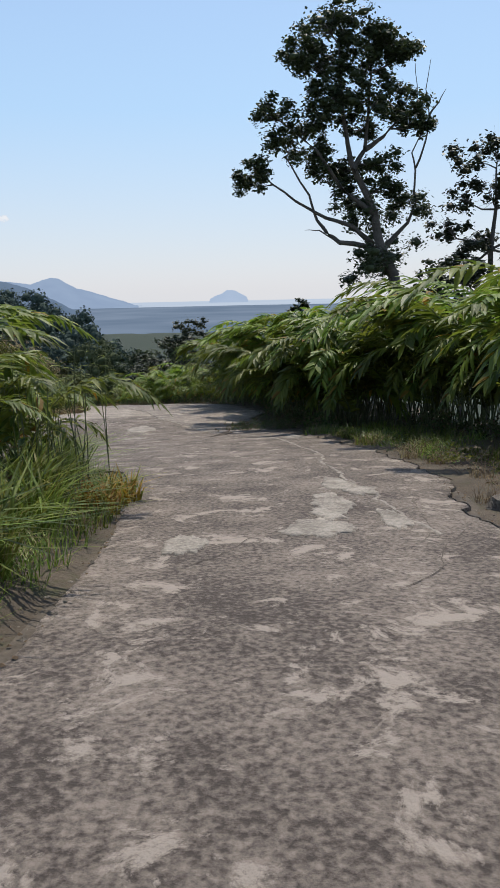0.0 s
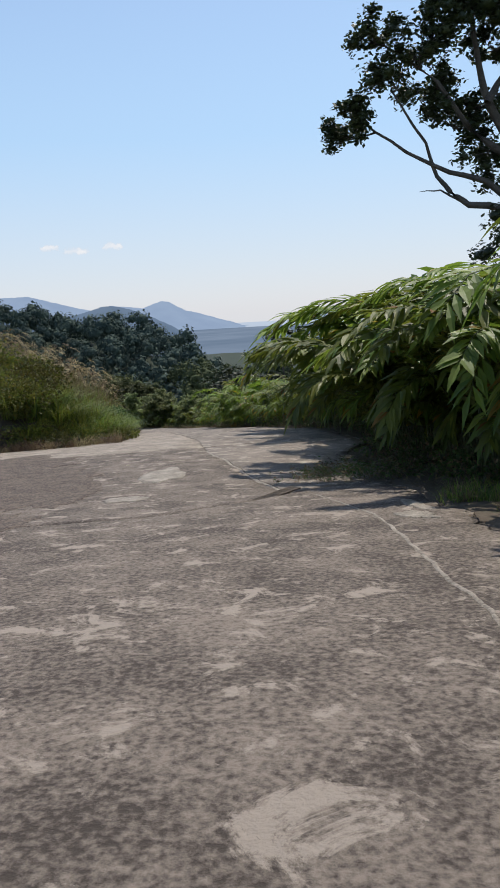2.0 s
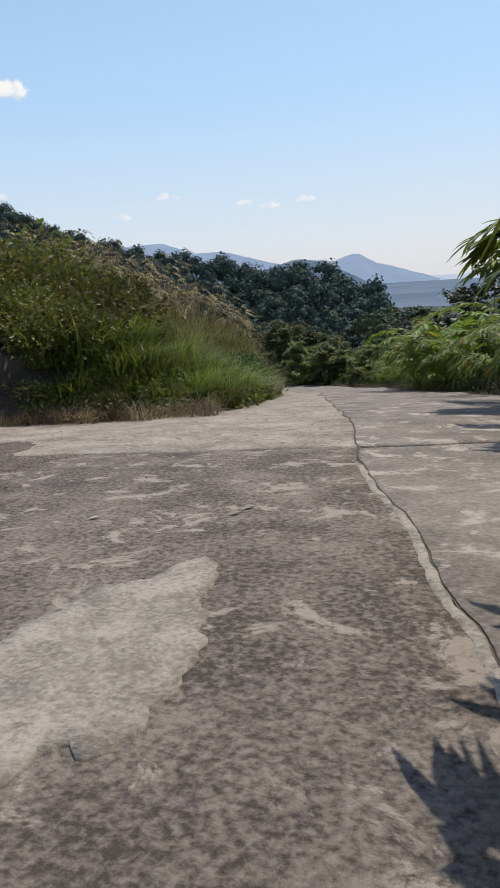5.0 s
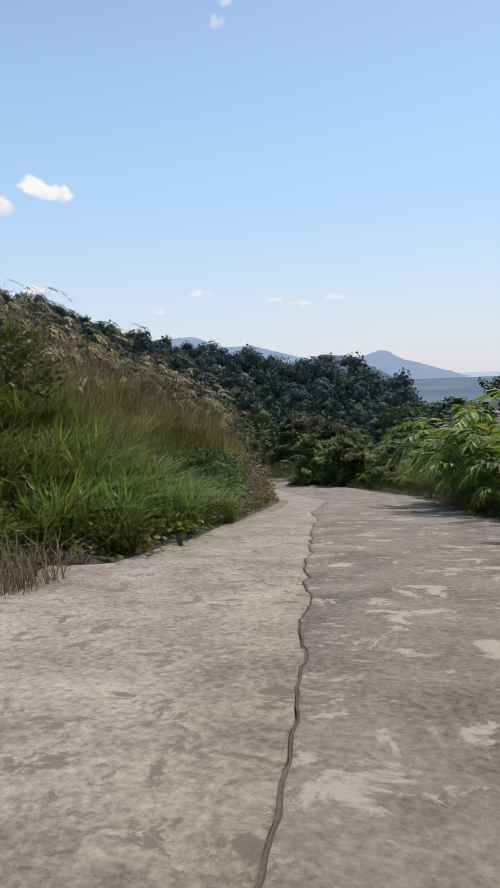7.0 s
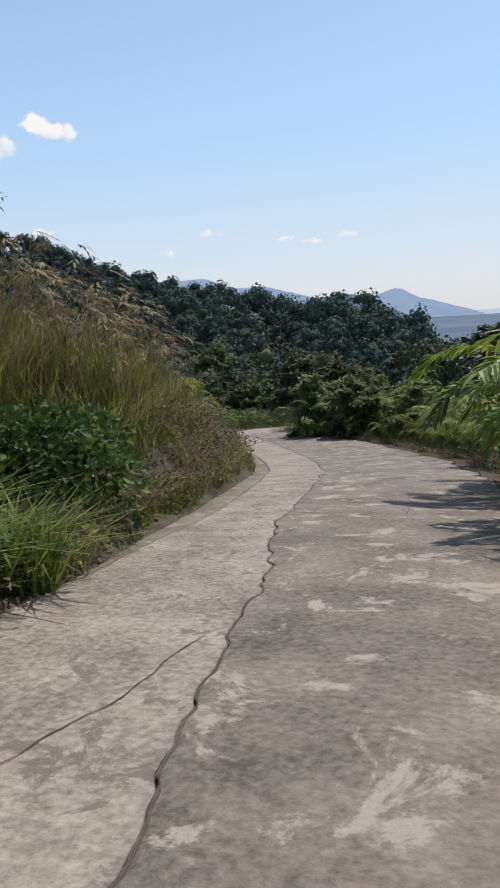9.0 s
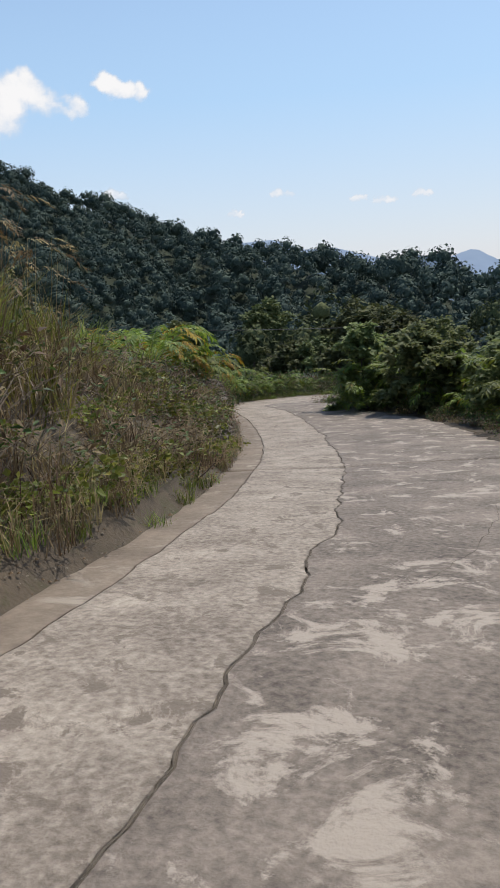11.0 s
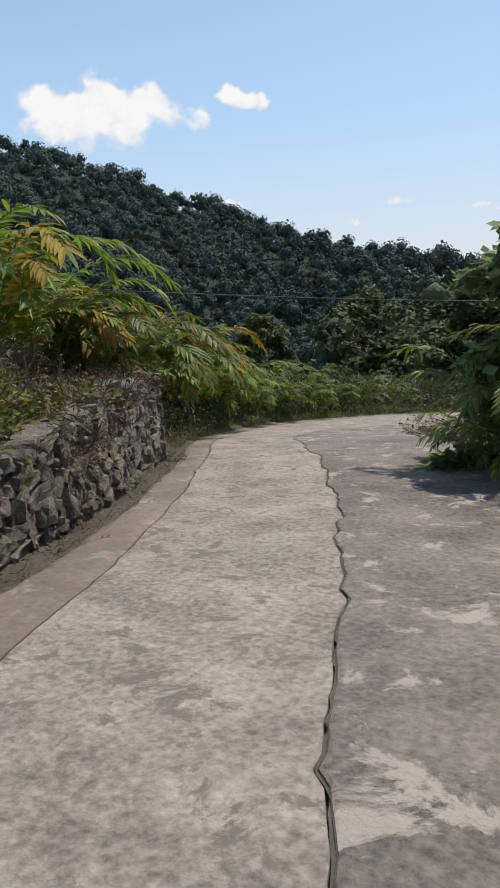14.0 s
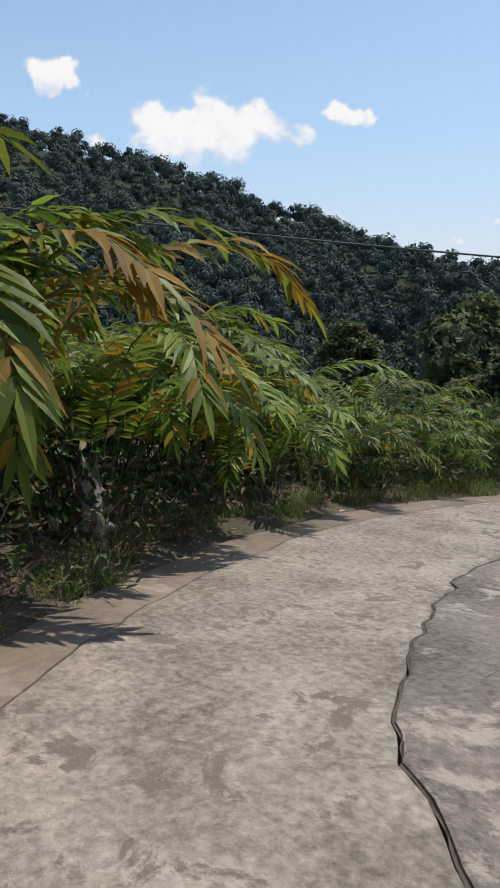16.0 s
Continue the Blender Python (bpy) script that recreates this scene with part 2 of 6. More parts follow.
M_VALLEY = canopy_material("valley_canopy", (0.052, 0.068, 0.034), (0.125, 0.138, 0.06), 1.0, 0.3)

# ---------------------------------------------------------------- mesh helpers
def part(name, bm, material, parent, label=""):
    """Links a bmesh as one mesh object under a thing or a part."""
    me = bpy.data.meshes.new(name)
    bm.to_mesh(me)
    bm.free()
    me.materials.append(material)
    ob = new(name, me)
    ob.parent = parent
    if label:
        ob["label"] = label
    return ob


def raw(name, verts, faces, materials, index=None, smooth=False):
    """A mesh from plain arrays made by code."""
    me = bpy.data.meshes.new(name)
    me.from_pydata(verts, [], faces)
    for m in materials if isinstance(materials, (list, tuple)) else [materials]:
        me.materials.append(m)
    if index is not None:
        me.polygons.foreach_set("material_index", np.asarray(index, dtype=np.int32))
    if smooth:
        me.polygons.foreach_set("use_smooth", np.ones(len(me.polygons), dtype=bool))
    me.update()
    return me


class Soup:
    """Collects vertices and faces of one mesh."""

    def __init__(self):
        self.v, self.f, self.m = [], [], []

    def add(self, verts, faces, mat=0):
        n = len(self.v)
        self.v.extend(tuple(p) for p in verts)
        self.f.extend(tuple(n + i for i in q) for q in faces)
        self.m.extend([mat] * len(faces))

    def tube(self, pts, radii, sides=6, mat=0):
        """A tapered tube along points."""
        pts = [Vector(p) for p in pts]
        rings = []
        for i, p in enumerate(pts):
            d = (pts[min(i + 1, len(pts) - 1)] - pts[max(i - 1, 0)])
            d = d.normalized() if d.length > 1e-9 else Vector((0, 0, 1))
            a = d.orthogonal().normalized()
            b = d.cross(a)
            rings.append([p + (a * math.cos(k * math.tau / sides) + b * math.sin(k * math.tau / sides)) * radii[i] for k in range(sides)])
        verts = [q for r in rings for q in r]
        faces = []
        for i in range(len(pts) - 1):
            for k in range(sides):
                k2 = (k + 1) % sides
                faces.append((i * sides + k, i * sides + k2, (i + 1) * sides + k2, (i + 1) * sides + k))
        faces.append(tuple((len(pts) - 1) * sides + k for k in range(sides)))
        self.add(verts, faces, mat)

    def leaf(self, base, way, side, length, width, droop, fold=0.25, mat=0, segs=3):
        """A lance-shaped leaf, folded along its midrib and drooping to its tip."""
        base, way, side = Vector(base), Vector(way).normalized(), Vector(side).normalized()
        upw = side.cross(way)
        if upw.z < 0:
            upw = -upw
        verts, faces = [base], []
        shape = {2: (0.5,), 3: (0.3, 0.68), 4: (0.2, 0.5, 0.8)}[segs]
        for s in shape:
            c = base + way * (length * s) + Vector((0, 0, -droop * length * s * s))
            w = width * 0.5 * (math.sin(math.pi * min(0.97, s ** 0.75)) ** 0.8)
            verts += [c - side * w + upw * (w * fold), c - upw * (w * fold * 0.4), c + side * w + upw * (w * fold)]
        verts.append(base + way * length + Vector((0, 0, -droop * length)))
        tip = len(verts) - 1
        faces += [(0, 2, 1), (0, 3, 2)]
        for i in range(len(shape) - 1):
            a, b = 1 + 3 * i, 4 + 3 * i
            faces += [(a, a + 1, b + 1, b), (a + 1, a + 2, b + 2, b + 1)]
        a = tip - 3
        faces += [(a, a + 1, tip), (a + 1, a + 2, tip)]
        self.add(verts, faces, mat)

    def mesh(self, name, materials, smooth=False):
        return raw(name, self.v, self.f, materials, self.m, smooth)


def rnd(a, b):
    return random.uniform(a, b)


def blade_quads(count, spot, length, width, lean, mat_pick=None, bend=0.45):
    """Grass blades as bent strips. spot() gives each root."""
    s = Soup()
    for _ in range(count):
        p = Vector(spot())
        L = length * rnd(0.55, 1.15)
        a = rnd(0, math.tau)
        w = width * rnd(0.7, 1.3) * 0.5
        out = Vector((math.cos(a), math.sin(a), 0))
        sd = Vector((-out.y, out.x, 0))
        ln = lean * rnd(0.3, 1.3)
        p1 = p + Vector((0, 0, L * 0.5)) + out * (ln * L * 0.25)
        p2 = p + Vector((0, 0, L * (1 - bend * ln * 0.6))) + out * (ln * L * 0.8)
        s.add([p - sd * w, p + sd * w, p1 + sd * w * 0.8, p1 - sd * w * 0.8, p2], [(0, 1, 2, 3), (3, 2, 4)], mat_pick() if mat_pick else 0)
    return s


# ---------------------------------------------------------------- plants
class Frond:
    """One arching cane with two ranks of long leaves, held flat like a feather. It starts at the origin and leans to +x. Leaf slots: leaf, yellowed leaf."""

    def __init__(self, length, leaves, leaf_len, leaf_w, arch, dry=0.0, segs=3):
        n = 9
        pts = [Vector((0, 0, 0))]
        for i in range(1, n + 1):
            u = i / n
            ang = radians(84) - arch * u ** 2.1
            pts.append(pts[-1] + Vector((math.cos(ang), 0.04 * math.sin(3 * u + leaves), math.sin(ang))) * (length / n))
        cane, s = Soup(), Soup()
        cane.tube(pts, [0.018 * (1 - 0.75 * i / n) for i in range(n + 1)], 3)
        self.cane = cane.mesh("cane", [M_STEM], True)
        start = 0.3
        withered = dry > 0.8
        for k in range(leaves):
            u = start + (1 - start) * (k + 0.5) / leaves
            f = u * n
            i = min(int(f), n - 1)
            p = pts[i].lerp(pts[i + 1], f - i)
            d = (pts[i + 1] - pts[i]).normalized()
            lift = Vector((-d.z, 0, d.x))           # square to the cane, on its upper side
            if lift.z < 0:
                lift = -lift
            for sgn in (-1, 1):
                L = leaf_len * (0.55 + 0.45 * math.sin(math.pi * min(1, (u - start) / (1 - start) * 0.8 + 0.2))) * rnd(0.85, 1.1)
                spread = radians(rnd(50, 66)) * (1 - 0.3 * u)
                way = d * math.cos(spread) + Vector((0, sgn, 0)) * math.sin(spread) + lift * rnd(0.0, 0.3)
                side = way.cross(lift + Vector((rnd(-0.25, 0.25), rnd(-0.25, 0.25), rnd(-0.1, 0.2))))
                yellow = random.random() < (0.75 if withered else dry * 0.4)
                s.leaf(p, way, side, L, leaf_w * rnd(0.95, 1.35), rnd(0.2, 0.6), 0.2, 1 if yellow else 0, segs)
        s.leaf(pts[-1], pts[-1] - pts[-2], Vector((0, 1, 0)), leaf_len * 0.7, leaf_w, 0.25, 0.22, 0, segs)
        self.leaves = s


def frond_clump(kinds, count, spread, name="ginger_clump"):
    """A thicket of canes from one rootstock: each cane a part, the hundreds of leaf blades one part."""
    root = new(name)
    all_leaves = Soup()
    for k in range(count):
        kind = random.choice(kinds)
        ob = new("cane", kind.cane)
        ob.parent = root
        a = k * 2.39996 + rnd(-0.3, 0.3)
        r = spread * math.sqrt((k + 0.5) / count)
        ob.matrix_basis = m = pose(r * math.cos(a), r * math.sin(a), -0.05, rnd(-10, 10), rnd(-8, 8), math.degrees(a) + rnd(-35, 35)) @ Matrix.Scale(rnd(0.75, 1.12), 4)
        n = len(all_leaves.v)
        all_leaves.v.extend(tuple(m @ Vector(v)) for v in kind.leaves.v)
        all_leaves.f.extend(tuple(n + i for i in f) for f in kind.leaves.f)
        all_leaves.m.extend(kind.leaves.m)
    ob = new("leaves", all_leaves.mesh("leaves", [M_GINGER, M_YELLOW]))
    ob.parent = root
    tagged(ob, kind="stuff")
    return root


def shrub_mesh(size, leaves, leaf_len, leaf_w, mats, lumps=7, pick=lambda: 0, up=0.3, fill=0.55):
    """Foliage of a shrub: leaves over several overlapping lumps of uneven size."""
    s = Soup()
    sx, sy, sz = size
    cs = []
    for k in range(lumps):
        a = k * 2.4
        r = math.sqrt(k / max(1, lumps - 1)) * 0.6
        cs.append((Vector((sx * r * math.cos(a), sy * r * math.sin(a), sz * rnd(0.35, 0.78) * (1 - 0.35 * r))), rnd(0.32, 0.55)))
    for _ in range(leaves):
        c, q = random.choice(cs)
        d = Vector((random.gauss(0, 1), random.gauss(0, 1), random.gauss(0.25, 1))).normalized()
        rad = rnd(fill, 1.05)
        p = c + Vector((d.x * sx, d.y * sy, d.z * sz * 0.85)) * (q * rad)
        if p.z < 0.02:
            p.z = rnd(0.02, 0.3) * sz
        way = d + Vector((rnd(-0.7, 0.7), rnd(-0.7, 0.7), rnd(-0.5, 0.5) + up))
        side = way.cross(Vector((rnd(-1, 1), rnd(-1, 1), rnd(0.2, 1))))
        s.leaf(p, way, side, leaf_len * rnd(0.6, 1.25), leaf_w * rnd(0.7, 1.25), rnd(0.1, 0.5), 0.2, pick(), 2)
    return s.mesh("foliage", mats)


def limb_path(base, way, length, wander, up, steps=5):
    pts, d = [Vector(base)], Vector(way).normalized()
    for _ in range(steps):
        d = (d + Vector((rnd(-wander, wander), rnd(-wander, wander), rnd(-wander, wander) + up))).normalized()
        pts.append(pts[-1] + d * (length / steps))
    return pts


def leaf_cloud(centres, radii, per, leaf, flat=0.75, seed=0, hang=0.2):
    """Corner places of many small leaf sprays, as quads, packed round the centres."""
    rng = np.random.default_rng(seed)
    c = np.repeat(np.asarray(centres, float), per, axis=0)
    r = np.repeat(np.asarray(radii, float), per)
    lf = np.repeat(np.broadcast_to(np.asarray(leaf, float), (len(radii),)), per) * rng.uniform(0.6, 1.35, len(c))
    n = len(c)
    d = rng.normal(0, 1, (n, 3))
    d /= np.linalg.norm(d, axis=1)[:, None]
    d *= (r * rng.uniform(0.45, 1.05, n))[:, None]
    d[:, 2] *= flat
    p = c + d
    w = rng.uniform(-1, 1, (n, 3))
    w[:, 2] = w[:, 2] * 0.6 - hang
    w /= np.linalg.norm(w, axis=1)[:, None]
    up = rng.uniform(-0.7, 0.7, (n, 3))
    up[:, 2] = 1
    sd = np.cross(w, up)
    sd /= np.linalg.norm(sd, axis=1)[:, None] + 1e-9
    L, W = lf[:, None], (lf * rng.uniform(0.26, 0.42, n))[:, None]
    return np.stack([p, p + w * L * 0.45 + sd * W, p + w * L, p + w * L * 0.55 - sd * W], 1).reshape(-1, 3)


def quads(name, corners, mat):
    """A mesh of loose quads from their corners."""
    n = len(corners) // 4
    me = bpy.data.meshes.new(name)
    me.vertices.add(4 * n)
    me.vertices.foreach_set("co", corners.astype(np.float32).ravel())
    me.loops.add(4 * n)
    me.loops.foreach_set("vertex_index", np.arange(4 * n, dtype=np.int32))
    me.polygons.add(n)
    me.polygons.foreach_set("loop_start", np.arange(0, 4 * n, 4, dtype=np.int32))
    me.materials.append(mat)
    me.update(calc_edges=True)
    return me


def ball():
    bm = bmesh.new()
    bmesh.ops.create_icosphere(bm, subdivisions=1, radius=1.0)
    bm.verts.ensure_lookup_table()
    made = np.array([v.co[:] for v in bm.verts]), np.array([[v.index for v in f.verts] for f in bm.faces])
    bm.free()
    return made


BALL = ball()


def blobs(centres, radii, seed=0, flat=0.8, rough=(0.5, 1.15)):
    """Lumpy cores of leaf masses: corner places and triangles."""
    rng = np.random.default_rng(seed)
    v0, f0 = BALL
    c, r = np.asarray(centres, float), np.asarray(radii, float)
    k = len(c)
    v = v0[None] * rng.uniform(*rough, (k, len(v0), 1)) * r[:, None, None]
    v[:, :, 2] *= flat
    v = (v + c[:, None, :]).reshape(-1, 3)
    f = (f0[None] + (np.arange(k) * len(v0))[:, None, None]).reshape(-1, 3)
    return v, f


def leaf_mass(name, corners, core, mat):
    """One mesh of leaf quads over lumpy cores."""
    v, f = core
    n, m = len(corners) // 4, len(f)
    me = bpy.data.meshes.new(name)
    me.vertices.add(4 * n + len(v))
    me.vertices.foreach_set("co", np.concatenate([corners, v]).astype(np.float32).ravel())
    me.loops.add(4 * n + 3 * m)
    me.loops.foreach_set("vertex_index", np.concatenate([np.arange(4 * n), (f + 4 * n).ravel()]).astype(np.int32))
    me.polygons.add(n + m)
    me.polygons.foreach_set("loop_start", np.concatenate([np.arange(0, 4 * n, 4), 4 * n + np.arange(0, 3 * m, 3)]).astype(np.int32))
    me.polygons.foreach_set("use_smooth", np.arange(n + m) >= n)
    me.materials.append(mat)
    me.update(calc_edges=True)
    return me


def dome_leaves(centres, radii, heights, per, leaf, seed=0, tilt=0.6):
    """Leaf sprays lying over rounded crowns, tilted a little every way."""
    rng = np.random.default_rng(seed)
    area = np.asarray(radii, float) ** 2
    many = np.maximum(8, np.round(per * area / area.mean())).astype(int)
    c = np.repeat(np.asarray(centres, float), many, axis=0)
    r, h = np.repeat(np.asarray(radii, float), many), np.repeat(np.asarray(heights, float), many)
    n = len(c)
    d = rng.normal(0, 1, (n, 3))
    d[:, 2] = np.abs(d[:, 2]) * 1.2 - 0.6
    d /= np.linalg.norm(d, axis=1)[:, None]
    k = rng.uniform(0.76, 1.12, n)
    p = c + np.stack([d[:, 0] * r * k, d[:, 1] * r * k, d[:, 2] * h * k], 1)
    nrm = d + rng.normal(0, tilt, (n, 3))
    nrm /= np.linalg.norm(nrm, axis=1)[:, None]
    a = np.cross(nrm, rng.normal(0, 1, (n, 3)))
    a /= np.linalg.norm(a, axis=1)[:, None] + 1e-9
    b = np.cross(nrm, a)
    L = (leaf * rng.uniform(0.5, 1.3, n))[:, None]
    W = L * rng.uniform(0.45, 0.8, (n, 1))
    return np.stack([p - a * L * 0.5, p - b * W * 0.5, p + a * L * 0.5, p + b * W * 0.5], 1).reshape(-1, 3)


# ---------------------------------------------------------------- the lie of the land
# the road's centre line: x, y, z
LINE = np.array([
    (-0.3, -14, 1.7), (-0.1, -6, 0.78), (0.05, 0, 0.0), (0.5, 6, -0.82), (0.28, 12, -1.6), (-0.75, 18, -2.5), (-2.07, 23.7, -3.36),
    (-3.35, 29.6, -3.97), (-4.91, 35.4, -4.51), (-7.43, 43, -5.53), (-9.87, 50.6, -6.73), (-12.7, 58, -7.95), (-16.5, 65.1, -9.23),
    (-21, 71.7, -10.27), (-25.2, 76.8, -10.92), (-27.8, 79.8, -11.35), (-29.0, 82.4, -11.75), (-29.2, 85.4, -12.15), (-28.4, 88.6, -12.5), (-26.6, 92, -12.9),
    (-23.6, 96, -13.4), (-19.5, 100, -14.0)])


def glide(pts, step):
    """Points every step metres along a smooth curve through pts, and their distances."""
    out = []
    n = len(pts)
    for i in range(n - 1):
        p0, p1, p2, p3 = pts[max(i - 1, 0)], pts[i], pts[i + 1], pts[min(i + 2, n - 1)]
        for u in np.linspace(0, 1, 40, endpoint=False):
            out.append(0.5 * (2 * p1 + (p2 - p0) * u + (2 * p0 - 5 * p1 + 4 * p2 - p3) * u * u + (3 * p1 - p0 - 3 * p2 + p3) * u ** 3))
    out = np.array(out + [pts[-1]])
    dist = np.concatenate([[0], np.cumsum(np.linalg.norm(np.diff(out[:, :2], axis=0), axis=1))])
    s = np.arange(0, dist[-1], step)
    return s, np.stack([np.interp(s, dist, out[:, k]) for k in range(3)], 1)


S, C = glide(LINE, 0.25)
S = S - 2.0                      # so that the walk begins at s = 12
TAN = np.gradient(C[:, :2], axis=0)
TAN /= np.linalg.norm(TAN, axis=1)[:, None]
S_END = S[-1]


def on_road(s, d, h=0.0):
    """World place at s metres along the road and d metres to the right of its centre line."""
    x, y, z = (np.interp(s, S, C[:, k]) for k in range(3))
    tx, ty = np.interp(s, S, TAN[:, 0]), np.interp(s, S, TAN[:, 1])
    return Vector((x + d * ty, y - d * tx, z + h))


def road_coords(x, y):
    """s, d and the road's height for arrays of places."""
    x, y = np.asarray(x, float).ravel(), np.asarray(y, float).ravel()
    s, d, z = np.empty(len(x)), np.empty(len(x)), np.empty(len(x))
    for k in range(0, len(x), 4000):
        q = slice(k, k + 4000)
        i = np.argmin((x[q, None] - C[None, ::2, 0]) ** 2 + (y[q, None] - C[None, ::2, 1]) ** 2, axis=1) * 2
        dx, dy = x[q] - C[i, 0], y[q] - C[i, 1]
        s[q], z[q] = S[i], C[i, 2]
        d[q] = np.sign(dx * TAN[i, 1] - dy * TAN[i, 0]) * np.hypot(dx, dy)
    return s, d, z


def smooth(a, b, v):
    u = np.clip((v - a) / (b - a), 0, 1)
    return u * u * (3 - 2 * u)


LEFT_EDGE = np.array([(-5, -2.2), (14, -1.5), (20, -2.0), (24, -2.5), (27, -5.0), (31, -8.5), (44, -10.0), (50.6, -11.0), (51.6, -8.0), (52.5, -3.1), (55.5, -2.6), (60, -2.6), (80, -2.5), (88, -2.3), (92, -2.0), (97, -1.9), (103, -2.1), (125, -2.3)])
RIGHT_EDGE = np.array([(-5, 2.2), (19, 1.9), (23, 2.4), (30, 2.6), (36, 3.4), (40.5, 3.2), (43, 4.4), (48, 4.4), (54, 3.3), (60, 2.5), (66, 2.5), (74, 2.9), (81, 3.5), (86, 3.9), (90, 3.5), (93.5, 2.9), (98, 2.9), (106, 2.6), (125, 2.4)])


def left_edge(s):
    return np.interp(s, LEFT_EDGE[:, 0], LEFT_EDGE[:, 1])


def right_edge(s):
    return np.interp(s, RIGHT_EDGE[:, 0], RIGHT_EDGE[:, 1])


# bank above the road on its uphill side: height at 2, 5, 10 and 20 m from the road's edge
BANK_S = np.array([-5, 22, 30, 48, 56, 59, 63.5, 66, 70, 78, 86, 94, 99, 106, 125])
BANK_H = np.array([(0.3, 0.7, 1.2, 2), (0.2, 0.5, 1.0, 2), (0.1, 0.3, 0.6, 2), (0.3, 0.8, 1.8, 3), (0.9, 2.3, 3.3, 4.2), (0.4, 2.6, 4.0, 5.0), (0.5, 2.9, 4.6, 5.4), (1.7, 3.4, 4.7, 5.4), (1.9, 3.4, 4.7, 5.4),
                   (1.9, 3.2, 4.2, 5), (1.8, 2.6, 3.2, 4), (1.7, 2.1, 2.4, 3), (0.4, 0.5, 0.5, 0), (0.0, -0.4, -1.5, -5), (0, -1, -3, -8)])

RIDGE = np.array([(-620, 20, 132), (-520, 120, 113), (-442, 245, 95), (-400, 330, 75.5), (-346, 383, 46), (-280, 396, 19), (-205, 383, 3), (-114, 346, -13), (-60, 270, -20), (-36, 178, -20), (10, 120, -37), (90, 60, -62)])


def wall_height(s):
    """Height of the dry-stone retaining wall above the road."""
    return np.interp(s, (76.5, 77.5, 82, 86, 89, 92, 96), (0.0, 0.15, 0.25, 0.4, 0.8, 1.25, 1.5))


def hill_z(x, y):
    """The wooded ridge across the valley, and the valley floor."""
    best = np.full(len(x), -1e9)
    for (x0, y0, z0), (x1, y1, z1) in zip(RIDGE[:-1], RIDGE[1:]):
        dx, dy = x1 - x0, y1 - y0
        u = np.clip(((x - x0) * dx + (y - y0) * dy) / (dx * dx + dy * dy), 0, 1)
        away = np.hypot(x - x0 - u * dx, y - y0 - u * dy)
        best = np.maximum(best, z0 + u * (z1 - z0) - 0.55 * away + 5 - 5 * np.exp(-away / 14))
    floor = -29 - 0.10 * np.clip(x + 40, 0, 400) - 0.05 * np.clip(y - 130, 0, 600)
    return np.maximum(best, floor)


def ground_z(x, y):
    x, y = np.asarray(x, float).ravel(), np.asarray(y, float).ravel()
    s, d, zr = road_coords(x, y)
    le, ri = left_edge(s), right_edge(s)
    out_l, out_r = np.clip(le - d, 0, None), np.clip(d - ri, 0, None)
    hs = np.stack([np.interp(s, BANK_S, BANK_H[:, k]) for k in range(4)], 1)
    bank = np.zeros(len(x))
    for (a, b), (k0, k1) in zip(((0, 2), (2, 5), (5, 10), (10, 20)), ((None, 0), (0, 1), (1, 2), (2, 3))):
        h0 = 0 if k0 is None else hs[:, k0]
        m = (out_l >= a) & (out_l < b)
        bank = np.where(m, h0 + (hs[:, k1] - h0) * (out_l - a) / (b - a), bank)
    bank = np.where(out_l >= 20, hs[:, 3], bank)
    bank = np.where((s > 79) & (s < 96.1), bank * smooth(0.42, 0.64, out_l), bank)
    fill = np.where((s > 77) & (s < 96.1), (wall_height(s) - 0.12) * smooth(0.42, 0.64, out_l), 0)
    bank = np.maximum(bank, fill)
    drop = -0.04 * np.clip(out_r, 0, 8) - 0.45 * np.clip(out_r - 8, 0, 40)
    near = zr - 0.03 + bank + drop
    far = hill_z(x, y)
    w = smooth(14, 60, np.maximum(out_l, out_r))
    return near * (1 - w) + far * w


def rest(x, y):
    return float(ground_z([x], [y])[0])


def lumps(x, y, size, high):
    return high * noise.noise(Vector((x / size, y / size, 3.7)))


